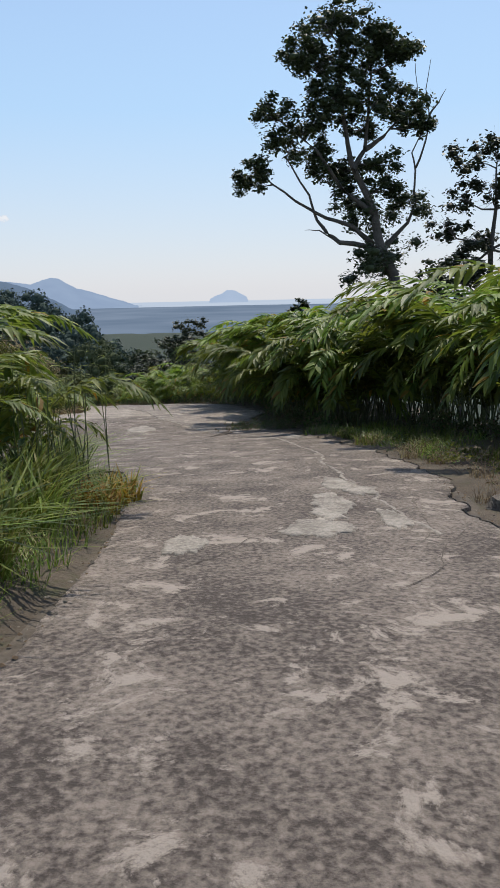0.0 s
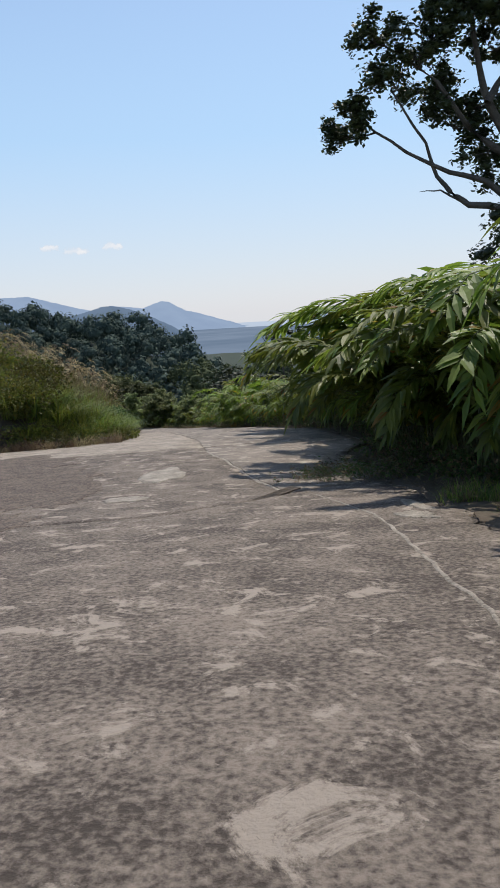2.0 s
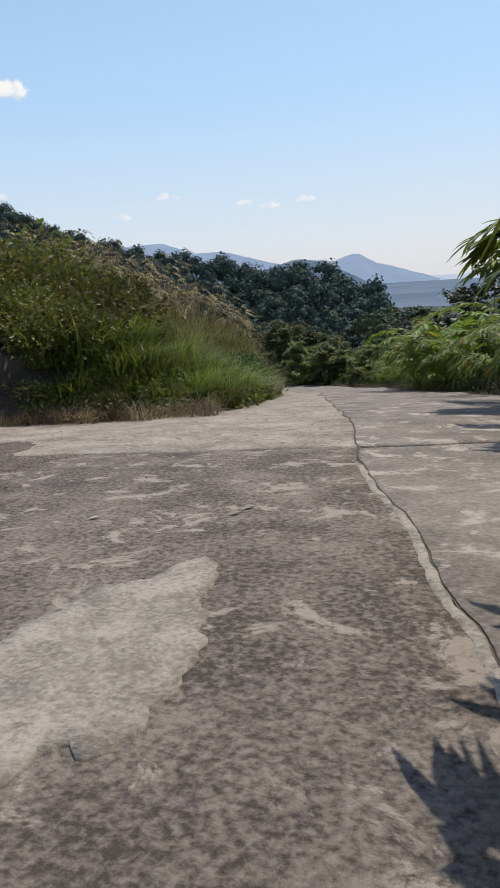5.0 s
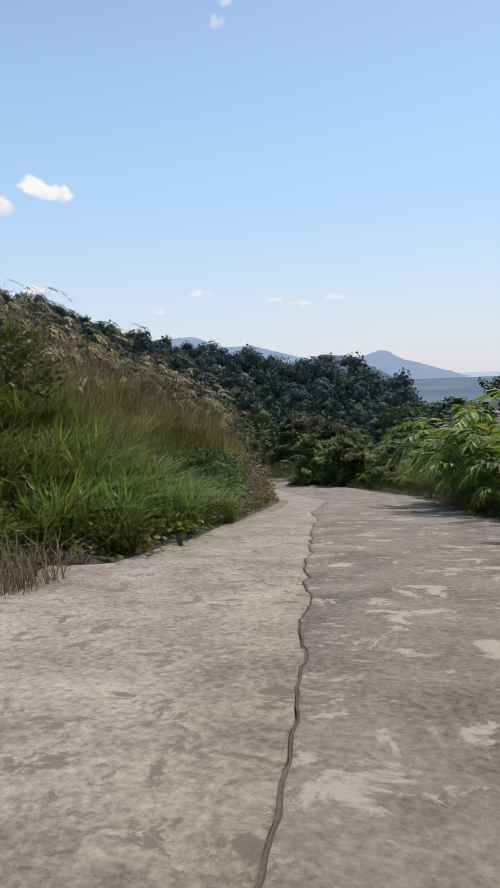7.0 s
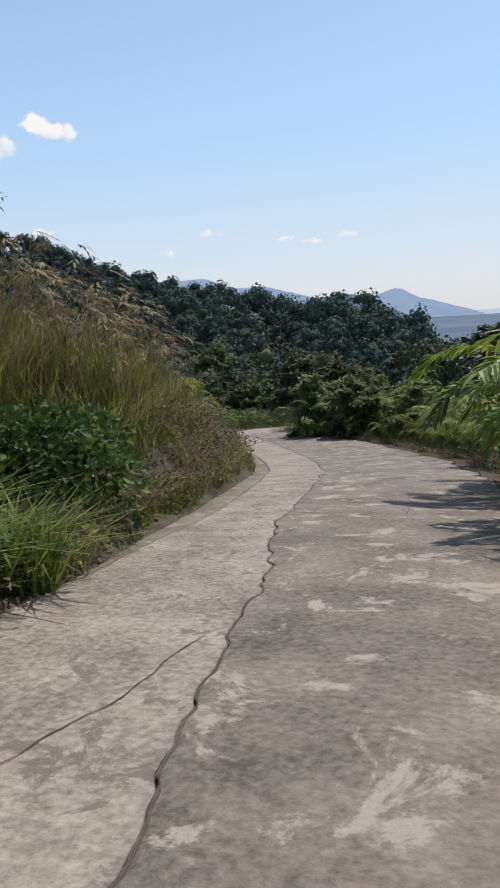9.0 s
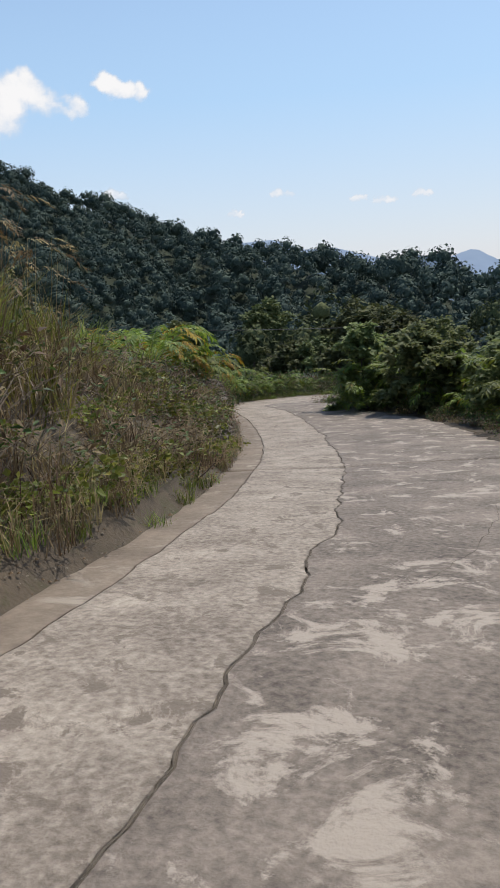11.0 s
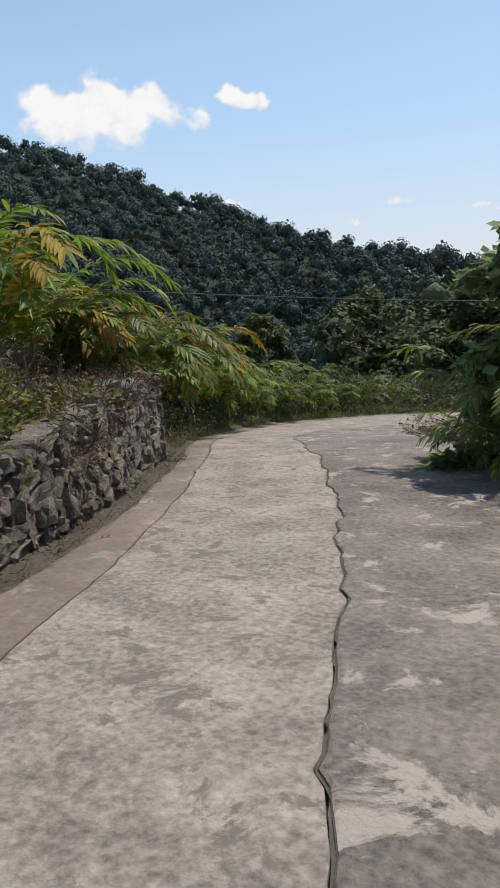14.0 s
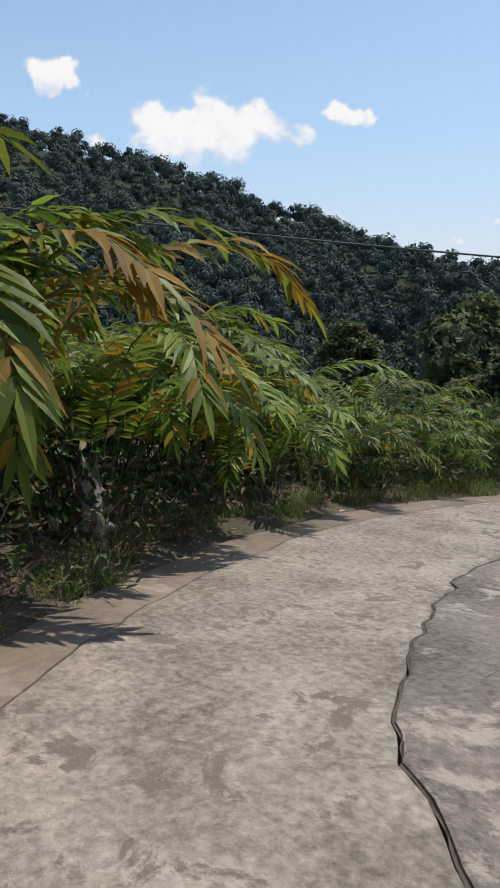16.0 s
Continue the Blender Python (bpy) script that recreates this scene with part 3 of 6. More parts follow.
# ---------------------------------------------------------------- ground sheet
def build_ground():
    def axis(centre, near, count, reach):
        u = np.linspace(-1, 1, count)
        k = 5.2
        return centre + np.sinh(u * k) / math.sinh(k) * reach
    xs, ys = axis(-12, 1, 170, 1000), axis(48, 1, 170, 1000)
    gx, gy = np.meshgrid(xs, ys)
    x, y = gx.ravel(), gy.ravel()
    s, d, zr = road_coords(x, y)
    z = ground_z(x, y)
    z = z - 0.8 * smooth(17, 13, np.abs(d)) - 0.2
    rough = np.array([lumps(a, b, 18, 1.0) for a, b in zip(x, y)])
    z += rough * smooth(14, 40, np.abs(d))
    nx = len(xs)
    faces = [(j * nx + i, j * nx + i + 1, (j + 1) * nx + i + 1, (j + 1) * nx + i) for j in range(len(ys) - 1) for i in range(nx - 1)]
    ob = new("ground", raw("ground", np.stack([x, y, z], 1).tolist(), faces, M_LITTER, smooth=True))
    tagged(ob, "earthy wooded hillside falling to a valley", "ground", kind="structure")
    # the strip of earth beside the road, with its bank
    ss = np.arange(-4, S_END - 1, 0.45)
    strip = [("roadside_bank", -1), ("roadside_verge", 1)]
    for name, sgn in strip:
        offs = np.concatenate([[-0.35, 0.0, 0.15, 0.3, 0.42, 0.64], np.arange(0.9, 6, 0.4), np.arange(6, 16, 1.0)]) if sgn < 0 else np.concatenate([[-0.35, 0, 0.15], np.arange(0.4, 6, 0.4), np.arange(6, 12.1, 1.0)])
        vx, vs, vo = [], [], []
        for q in ss:
            e = left_edge(q) if sgn < 0 else right_edge(q)
            for o in offs:
                if sgn > 0 and q > 92:
                    o = o * 0.42 if o > 0 else o
                p = on_road(q, e + sgn * o)
                vx.append((p.x, p.y)); vs.append(q); vo.append(o)
        vx, vo = np.array(vx), np.array(vo)
        z = ground_z(vx[:, 0], vx[:, 1])
        bump = np.array([lumps(a, b, 1.3, 0.14) + lumps(a + 9, b, 0.4, 0.05) for a, b in vx])
        z = z + bump * np.clip(vo, 0, 1) - 0.25 * (vo < -0.01) - 1.6 * smooth(11, 15.5, vo) * (sgn < 0) - 1.2 * smooth(9, 12, vo) * (sgn > 0)
        n = len(offs)
        faces = [(i * n + k, i * n + k + 1, (i + 1) * n + k + 1, (i + 1) * n + k) if sgn > 0 else (i * n + k + 1, i * n + k, (i + 1) * n + k, (i + 1) * n + k + 1) for i in range(len(ss) - 1) for k in range(n - 1)]
        ob = new(name, raw(name, np.column_stack([vx, z]).tolist(), faces, M_SOIL, smooth=True))
        tagged(ob, "brown earth verge with leaf litter beside the road", "ground", kind="structure")


build_ground()

# ---------------------------------------------------------------- the road: old concrete poured in two strips
JOINT = np.array([(-5, 0.2), (20, 0.5), (27, 1.1), (31, 1.3), (37, 0.65), (44, -0.35), (52, -0.6), (59, -0.8), (62, -1.1), (68, -0.8), (74, -0.5), (78, -0.3), (83, -0.1), (90, 0.3), (95, 0.5), (101, 0.2), (125, 0.0)])
GUTTER = np.array([(-5, 0.0), (58, 0.0), (62, 0.35), (80, 0.6), (88, 0.6), (94, 0.45), (99, 0.5), (108, 0.3), (125, 0.3)])
CROSS = (33.9, 45.0, 77.0, S_END - 1.5)    # where one pour ends and the next begins


def ragged(s, seed, big=0.07, small=0.03):
    return big * noise.noise(Vector((s * 0.9, seed, 0))) + small * noise.noise(Vector((s * 3.5, seed, 7))) + small * 0.45 * noise.noise(Vector((s * 11, seed, 3)))


def joint(s):
    return float(np.interp(s, JOINT[:, 0], JOINT[:, 1])) + ragged(s, 1.5, 0.05 + 0.05 * float(smooth(46, 54, s)), 0.025 + 0.04 * float(smooth(46, 54, s)))


def gutter_line(s):
    return float(left_edge(s) + np.interp(s, GUTTER[:, 0], GUTTER[:, 1])) + ragged(s, 4.5, 0.05, 0.03)


def surface(p):
    """Unevenness of the worn surface."""
    return 0.03 * noise.noise(Vector((p.x / 2.4, p.y / 2.4, 0))) + 0.010 * noise.noise(Vector((p.x / 0.5, p.y / 0.5, 5)))


def slant(d):
    """How far the end of the first pour runs on, d metres to the right of the centre line."""
    return 0.8 * (min(max(d, -1.2), 3.2) - 0.65)


def slab(name, s0, s1, a, b, top, mat, parent, cols, step=0.12, depth=0.16):
    """A strip of paving from s0 to s1 between the lines a(s) and b(s), with worn edges."""
    n = max(2, int((s1 - s0) / step))
    verts, faces = [], []
    w = cols + 5
    for i in range(n + 1):
        s = s0 + (s1 - s0) * i / n
        end = 0.02 if i in (0, n) else 0
        sj = s + (ragged(a(s) * 3 + s0, 9, 0.06, 0.05) if i in (0, n) else 0)
        lo, hi = a(s), b(s)
        us = [0, 0, 0.02 / max(hi - lo, 0.1)] + [(k + 1) / (cols) for k in range(cols - 1)] + [1 - 0.02 / max(hi - lo, 0.1), 1, 1]
        for k, u in enumerate(us):
            s2 = sj + (0.05 * noise.noise(Vector((u * 9, s0, 1))) if i in (0, n) else 0)
            if abs(s0 - CROSS[0]) < 0.1:
                s2 += slant(lo + (hi - lo) * u) * float(smooth(s0 + 4, s0, s))
            if abs(s1 - CROSS[0]) < 0.1:
                s2 += slant(lo + (hi - lo) * u) * float(smooth(s1 - 4, s1, s))
            p = on_road(s2, lo + (hi - lo) * u)
            edge = 0.006 if k in (1, w - 3) else 0
            p.z += top + surface(p) - edge - end - (depth if k in (0, w - 2) else 0)
            verts.append(p)
        m = len(us)
    for i in range(n):
        for k in range(m - 1):
            faces.append((i * m + k, i * m + k + 1, (i + 1) * m + k + 1, (i + 1) * m + k))
    for row in (0, n):      # end faces
        base = len(verts)
        for k in range(1, m - 1):
            verts.append(Vector(verts[row * m + k]) - Vector((0, 0, depth)))
        for k in range(1, m - 2):
            q = (row * m + k, row * m + k + 1, base + k, base + k - 1)
            faces.append(q if row else q[::-1])
    me = raw(name, [tuple(v) for v in verts], faces, mat)
    flag = np.zeros(len(faces), dtype=bool)
    for i in range(n):
        flag[i * (m - 1) + 2:i * (m - 1) + m - 3] = True
    me.polygons.foreach_set("use_smooth", flag)
    ob = new(name, me)
    ob.parent = parent
    return ob


def build_road():
    road = new("road")
    tagged(road, "worn cracked concrete hill road, poured in strips", "road", kind="structure")
    # dirt bed under the joints
    ss = np.arange(-4, S_END - 1, 0.5)
    verts, faces = [], []
    for s in ss:
        for u in (0, 0.25, 0.5, 0.75, 1):
            p = on_road(s, left_edge(s) - 0.1 + (right_edge(s) - left_edge(s) + 0.2) * u, -0.045)
            p.z += 0.03 * noise.noise(Vector((p.x / 2.4, p.y / 2.4, 0)))
            verts.append(tuple(p))
    for i in range(len(ss) - 1):
        for k in range(4):
            faces.append((i * 5 + k, i * 5 + k + 1, (i + 1) * 5 + k + 1, (i + 1) * 5 + k))
    bed = new("bed", raw("bed", verts, faces, M_JOINT, smooth=True))
    bed.parent = road
    bed["label"] = "dark dirt showing in the joints"
    cuts = (-4.0,) + CROSS
    for s0, s1 in zip(cuts[:-1], cuts[1:]):
        a, b = s0 + 0.005, s1 - 0.005
        if s1 < 34:
            slab("slab", a, b, lambda s: gutter_line(s) + 0.015, lambda s: right_edge(s) + ragged(s, 8.5, 0.25, 0.12), 0.0, M_GRAVEL, road, 26)
            continue
        early = s1 <= 45.1
        slab("slab", a, b, lambda s: gutter_line(s) + 0.002, lambda s: joint(s) - 0.002 - 0.007 * abs(noise.noise(Vector((s * 3, 2, 2)))), 0.0, M_GRAVEL if early else M_CONCRETE, road, 24 if early else 12)
        slab("slab", a, b, lambda s: joint(s) + 0.002 + 0.007 * abs(noise.noise(Vector((s * 3, 5, 2)))), lambda s: right_edge(s) + ragged(s, 8.5, 0.25, 0.12), 0.004, M_STAINED, road, 12)
        if s1 > 57:
            slab("gutter_strip", max(a, 57.5), b, lambda s: left_edge(s) + ragged(s, 6.5, 0.06, 0.03), lambda s: gutter_line(s) - 0.002, -0.007, M_GUTTER, road, 3)
    return road


road = build_road()


def blotch(name, s, d, ls, ld, mat, label, top=0.012, seed=0, parent=None, jag=0.55):
    """A thin skin of cement with a ragged outline, lying on the road."""
    verts, faces = [], []
    n = 140
    rings = (1.0, 0.985, 0.75, 0.5, 0.25)
    for q, r in enumerate(rings):
        for k in range(n):
            a = k * math.tau / n
            c, si = math.cos(a), math.sin(a)
            w = 1 + 0.45 * noise.noise(Vector((c * 1.2, si * 1.2, seed))) + jag * (0.5 * noise.noise(Vector((c * 2.6, si * 2.6, seed))) + 0.3 * noise.noise(Vector((c * 6, si * 6, seed))) + 0.2 * noise.noise(Vector((c * 13, si * 13, seed))))
            p = on_road(s + ls * r * w * c, d + ld * r * w * si)
            p.z += surface(p) + 0.006 + (top if q else -0.02)
            verts.append(tuple(p))
    c = on_road(s, d)
    verts.append((c.x, c.y, c.z + surface(c) + 0.006 + top))
    for q in range(len(rings) - 1):
        for k in range(n):
            k2 = (k + 1) % n
            faces.append((q * n + k, (q + 1) * n + k, (q + 1) * n + k2, q * n + k2))
    for k in range(n):
        faces.append(((len(rings) - 1) * n + k, len(verts) - 1, (len(rings) - 1) * n + (k + 1) % n))
    ob = new(name, raw(name, verts, faces, mat, smooth=True))
    ob.parent = parent
    ob["label"] = label
    return ob


blotch("patch", 38.6, -1.5, 1.25, 0.52, M_PATCH, "pale ragged cement patch", seed=2, parent=road, jag=0.35)
for k, (s, d, ls, ld) in enumerate(((19.4, 0.35, 0.5, 0.2), (20.8, 0.9, 0.35, 0.22), (18.0, -1.1, 0.4, 0.18), (18.6, 0.15, 0.45, 0.3), (20.1, 0.45, 0.5, 0.25), (21.4, 0.75, 0.6, 0.2), (19.0, 0.95, 0.5, 0.14), (35.0, -1.95, 0.35, 0.4), (30.6, 2.1, 0.35, 0.22), (31.6, 2.35, 0.5, 0.14))):
    blotch("patch", s, d, ls, ld, M_PATCH, "thin pale cement skin, broken at its edge", 0.004, 3.3 + k, road)


for k, (s, d, ls, ld) in enumerate(((39.2, -4.7, 3.2, 1.6), (36.4, -3.7, 1.8, 1.0), (43.0, -6.4, 2.8, 2.2), (36.2, -6.4, 2.6, 1.3), (32.5, -4.2, 2.0, 1.0))):
    blotch("loose_gravel", s, d, ls, ld, M_COARSE, "dark loose gravel washed over the paving", 0.003, 9.1 + k, road, 0.7)


def ridge_line(name, s0, s1, line, wide, mat, label, parent, high=0.009):
    """A ragged seam of cement along a line on the road."""
    verts, faces = [], []
    n = int((s1 - s0) / 0.08)
    for i in range(n + 1):
        s = s0 + (s1 - s0) * i / n
        for u in (-1, -0.6, 0.6, 1):
            w = wide * (0.6 + 0.9 * abs(noise.noise(Vector((s * 1.7, u, 3)))) + 0.3 * noise.noise(Vector((s * 7, u, 3))))
            p = on_road(s, line(s) + u * w)
            p.z += surface(p) + (high if abs(u) < 1 else -0.006)
            verts.append(tuple(p))
    for i in range(n):
        for k in range(3):
            faces.append((4 * i + k, 4 * i + k + 1, 4 * i + k + 5, 4 * i + k + 4))
    ob = new(name, raw(name, verts, faces, mat, smooth=True))
    ob.parent = parent
    ob["label"] = label
    return ob


ridge_line("joint_fill", 34.2, S_END - 2, joint, 0.022, M_JOINT, "dark dirt packed into the joint", road, -0.006)
ridge_line("seam", 34.2, 43.6, lambda s: joint(s) - 0.05, 0.05, M_PATCH, "pale cement seam along the joint", road, 0.004)
ridge_line("seam", 25.5, 33.6, lambda s: joint(s) + 0.3, 0.03, M_PATCH, "pale cement seam along the joint", road)
ridge_line("seam", 18.2, 25.5, lambda s: 0.95 + 0.05 * (s - 22) ** 2 * 0.4 + ragged(s, 3.1, 0.25, 0.08), 0.035, M_PATCH, "pale cement seam curving over the road", road)


def crack(s0, d0, s1, d1, seed, wide=0.0065):
    """An open crack: a dark ragged groove lying on the slab."""
    verts, faces = [], []
    n = max(6, int(math.hypot(s1 - s0, d1 - d0) / 0.07))
    for i in range(n + 1):
        u = i / n
        w = wide * (0.35 + 1.1 * abs(noise.noise(Vector((u * n * 0.2, seed, 1))))) * (1 if 0 < i < n else 0.1)
        off = 0.16 * noise.noise(Vector((u * n * 0.06, seed, 4))) + 0.05 * noise.noise(Vector((u * n * 0.3, seed, 6)))
        L = math.hypot(s1 - s0, d1 - d0)
        ns, nd = -(d1 - d0) / L, (s1 - s0) / L
        for q in (-w, w):
            p = on_road(s0 + (s1 - s0) * u + ns * (off + q), d0 + (d1 - d0) * u + nd * (off + q))
            p.z += surface(p) + 0.0065
            verts.append(tuple(p))
    for i in range(n):
        faces.append((2 * i, 2 * i + 1, 2 * i + 3, 2 * i + 2))
    ob = new("crack", raw("crack", verts, faces, M_JOINT))
    ob.parent = road
    return ob


for k, (s0, d0, s1, d1) in enumerate(((45.0, 0.9, 38.5, 2.3), (17.0, -1.1, 19.2, 0.0), (19.5, 0.0, 21.5, 1.2), (18.0, 1.0, 20.5, 1.6), (16.6, 0.6, 18.4, 1.5), (51, 1.5, 58, 2.1), (55, -1.6, 57.5, -0.9),
                                       (64, -2.1, 65.2, -0.9), (69, 0.1, 72.5, 1.3), (76.8, 0.2, 74.2, 1.0), (76.9, 1.0, 78.4, 1.9), (75.0, -0.5, 76.8, -1.5), (99, 0.6, 102.5, 1.9), (30, -2.5, 33, -0.6), (80.5, 0.6, 80.9, 1.2), (62, 0.6, 65.5, 0.9))):
    crack(s0, d0, s1, d1, k + 0.37)

# ---------------------------------------------------------------- roadside plants
def fronds(kinds, segs):
    return [Frond(L, n, ll, lw, arch, dry, segs) for L, n, ll, lw, arch, dry in kinds]


FRONDS = fronds(((4.4, 33, 0.56, 0.095, 1.9, 0.04), (4.6, 34, 0.58, 0.1, 2.1, 0.06), (4.0, 31, 0.56, 0.095, 1.7, 0.02), (3.4, 27, 0.54, 0.092, 2.3, 0.12), (4.6, 34, 0.58, 0.1, 2.0, 0.03), (2.8, 22, 0.52, 0.09, 2.4, 0.16)), 3)
FRONDS_BACK = fronds(((4.6, 24, 0.64, 0.1, 2.0, 0.02), (5.0, 25, 0.66, 0.105, 2.3, 0.03), (4.0, 21, 0.64, 0.1, 1.9, 0.04), (3.4, 19, 0.6, 0.095, 2.5, 0.08)), 2)
FRONDS_SHORT = fronds(((2.9, 23, 0.5, 0.075, 2.0, 0.03), (2.4, 19, 0.48, 0.072, 2.3, 0.05), (3.3, 25, 0.52, 0.078, 1.8, 0.02), (2.0, 16, 0.46, 0.07, 2.4, 0.10)), 2)
FRONDS_AUTUMN = fronds(((4.2, 27, 0.56, 0.09, 2.3, 0.9), (3.8, 25, 0.56, 0.09, 2.1, 0.5), (4.6, 30, 0.58, 0.095, 2.1, 0.2), (4.2, 27, 0.56, 0.09, 1.8, 0.1), (4.5, 29, 0.58, 0.095, 2.5, 0.3), (4.0, 26, 0.56, 0.09, 2.0, 0.05), (4.6, 29, 0.58, 0.095, 2.2, 0.85)), 3)


def place(ob, x, y, turn, size, sink=0.0):
    ob.matrix_basis = pose(x, y, rest(x, y) - sink, 0, 0, turn) @ Matrix.Scale(size, 4)
    return ob


def scatter_clumps(kinds, spots, label, group):
    """Puts a clump at each spot (x, y, size); the first ones use the built kinds, the rest are copies."""
    for k, (x, y, size) in enumerate(spots):
        proto = kinds[k % len(kinds)]
        if k < len(kinds):
            ob = place(proto, x, y, rnd(0, 360), size)
        else:
            ob = copy_thing(proto, pose(x, y, rest(x, y), 0, 0, rnd(0, 360)))
            ob.scale = (size,) * 3
        tagged(ob, label, "plant", group)


def beside(s, out, size, side, jitter=0.3):
    """A spot that lies out metres beyond the road's edge."""
    d = float(right_edge(s)) + out if side > 0 else float(left_edge(s)) - out
    p = on_road(s, d)
    return (p.x + rnd(-jitter, jitter), p.y + rnd(-jitter, jitter), size * rnd(0.88, 1.12))


def things(meshes, spots, name, label, category, group, sink=0.05, stems=None):
    """One plant at each spot. A mesh that is a list of (name, mesh) pairs makes the plant's parts."""
    for k, (x, y, size) in enumerate(spots):
        me = meshes[k % len(meshes)]
        pieces = [("foliage", me), ("woody_base", stems)] if stems else me if isinstance(me, list) else None
        ob = new(name, None if pieces else me)
        place(ob, x, y, rnd(0, 360), size, sink)
        for piece, data in pieces or ():
            new(piece, data).parent = ob
        tagged(ob, label, category, group)


def stem_mesh(count, high, wide):
    """Thin woody stems that fan out from one root."""
    s = Soup()
    for k in range(count):
        a = k * 2.4 + rnd(-0.4, 0.4)
        s.tube(limb_path((0.06 * math.cos(a), 0.06 * math.sin(a), 0), (math.cos(a) * wide, math.sin(a) * wide, high), high * rnd(0.8, 1.1), 0.2, 0.1, 3), [0.022, 0.016, 0.01, 0.004], 3)
    return s.mesh("woody_base", [M_BARK])


def share(p):
    return lambda: 1 if random.random() < p else 0


# wild ginger along the downhill side
front, back, short = [], [], []
for s in np.arange(21.5, 34, 1.5):
    front.append(beside(s, 4.3, 1.12 if s < 27 else 1.28, 1))
    back.append(beside(s + 0.7, 6.0, 1.26, 1))
    back.append(beside(s + 0.3, 7.4, 1.36, 1))
for s in np.arange(34, 42.5, 1.5):
    front.append(beside(s, 2.1, 1.22, 1))
    back.append(beside(s + 0.7, 4.0, 1.34, 1))
    back.append(beside(s + 0.3, 6.2, 1.25, 1))
for s in np.arange(42.5, 60, 1.7):
    short.append(beside(s, 1.6, 1.0, 1))
    short.append(beside(s + 0.8, 3.3, 1.12, 1))
    short.append(beside(s + 0.3, 5.4, 1.15, 1))
for s in np.arange(59.5, 86, 1.8):
    short.append(beside(s, 1.3 if s < 67 else 1.8, 0.95 if s < 67 else 0.75, 1))
    short.append(beside(s + 0.8, 2.9, 1.1 if s < 67 else 0.92, 1))
    short.append(beside(s + 0.3, 4.8, 1.05, 1))
for s, d, q in ((38.4, 6.2, 1.25), (35.6, 6.4, 1.25), (46.4, 5.6, 1.2), (47.4, 5.3, 1.3), (48.8, 5.6, 1.25), (50.4, 5.7, 1.15), (48.0, 6.8, 1.3)):
    p = on_road(s, d)
    front.append((p.x, p.y, q))
front += [(1.6, 28.2, 1.05), (2.4, 27.0, 1.5), (2.5, 29.6, 1.5), (-6.1, 50.5, 0.92), (-6.5, 52.7, 0.95)]
short += [beside(s, 2.1, 0.95, 1, 0.2) for s in (86.8, 89.0, 91.0, 92.6, 94.2, 95.6)] + [beside(s, 3.2, 1.05, 1, 0.2) for s in (88.0, 90.0, 92.0, 94.0)]
short += [(-21.9, 77.0, 0.5), (-21.1, 76.5, 0.55), (-22.2, 78.0, 0.5), (-21.6, 77.4, 0.72)]
front += [beside(60.8, 1.7, 0.7, 1, 0.05), beside(63.4, 2.6, 0.78, 1, 0.05)]
scatter_clumps([frond_clump(FRONDS, 16, 0.75) for _ in range(5)], front, "tall green wild ginger with arching leafy canes", "ginger along the downhill verge")
scatter_clumps([frond_clump(FRONDS_BACK, 11, 0.9) for _ in range(4)], back, "tall green wild ginger behind the verge", "ginger along the downhill verge")

scatter_clumps([frond_clump(FRONDS_SHORT, 12, 0.8) for _ in range(5)], short, "waist-high to head-high green wild ginger", "ginger along the downhill verge")

# and on the outside of the bend, past the stone wall
spots = [beside(20.4, 1.6, 0.75, -1, 0.1), beside(22.0, 1.8, 0.8, -1, 0.1), beside(18.6, 2.0, 0.85, -1, 0.1)]
scatter_clumps([frond_clump(FRONDS_SHORT, 14, 0.5)], spots, "low green wild ginger on the verge", "ginger on the uphill verge")
front, back, short = [(-32.0, 76.3, 0.88), (-33.2, 77.7, 1.05)], [(-33.6, 75.4, 1.0), (-35.0, 77.0, 1.05)], []
for s, q in zip(np.arange(97.5, 103, 1.15), (0.68, 0.8, 0.78, 0.7, 0.62)):
    front.append(beside(s, 1.5, q, -1, 0.12))
    back.append(beside(s + 0.5, 3.1, q + 0.06, -1))
    back.append(beside(s + 0.2, 4.9, q + 0.14, -1))
for s, q in zip(np.arange(102.6, 109, 1.2), (0.72, 0.66, 0.6, 0.54, 0.48, 0.42)):
    short.append(beside(s, 1.15, q, -1, 0.12))
    short.append(beside(s + 0.5, 2.5, q + 0.1, -1))
    short.append(beside(s + 0.2, 4.2, q + 0.15, -1))
front += [beside(97.2, 2.2, 0.8, -1, 0.1), beside(95.4, 2.4, 0.78, -1, 0.1), beside(93.8, 3.3, 0.82, -1, 0.1), beside(96.4, 3.4, 0.9, -1, 0.1)]
scatter_clumps([frond_clump(FRONDS_AUTUMN, 18, 0.65) for _ in range(4)], front, "wild ginger with yellowing and green leaf blades", "ginger on the outside of the bend")
scatter_clumps([frond_clump(FRONDS_BACK, 15, 0.8) for _ in range(3)], back, "green wild ginger behind the bend", "ginger on the outside of the bend")
scatter_clumps([frond_clump(FRONDS_SHORT, 15, 0.7) for _ in range(3)], short, "lower wild ginger round the bend", "ginger on the outside of the bend")

# left of the road at the start
spots = [beside(20.6, 2.8, 0.85, -1, 0.1), beside(22.8, 2.9, 0.7, -1, 0.1), beside(19.6, 3.6, 0.7, -1, 0.1), beside(17.6, 2.9, 0.55, -1, 0.1), beside(23.4, 4.2, 0.7, -1, 0.1)]
scatter_clumps([frond_clump(FRONDS, 14, 0.6) for _ in range(2)], spots, "green wild ginger leaning over the verge", "ginger on the uphill verge")

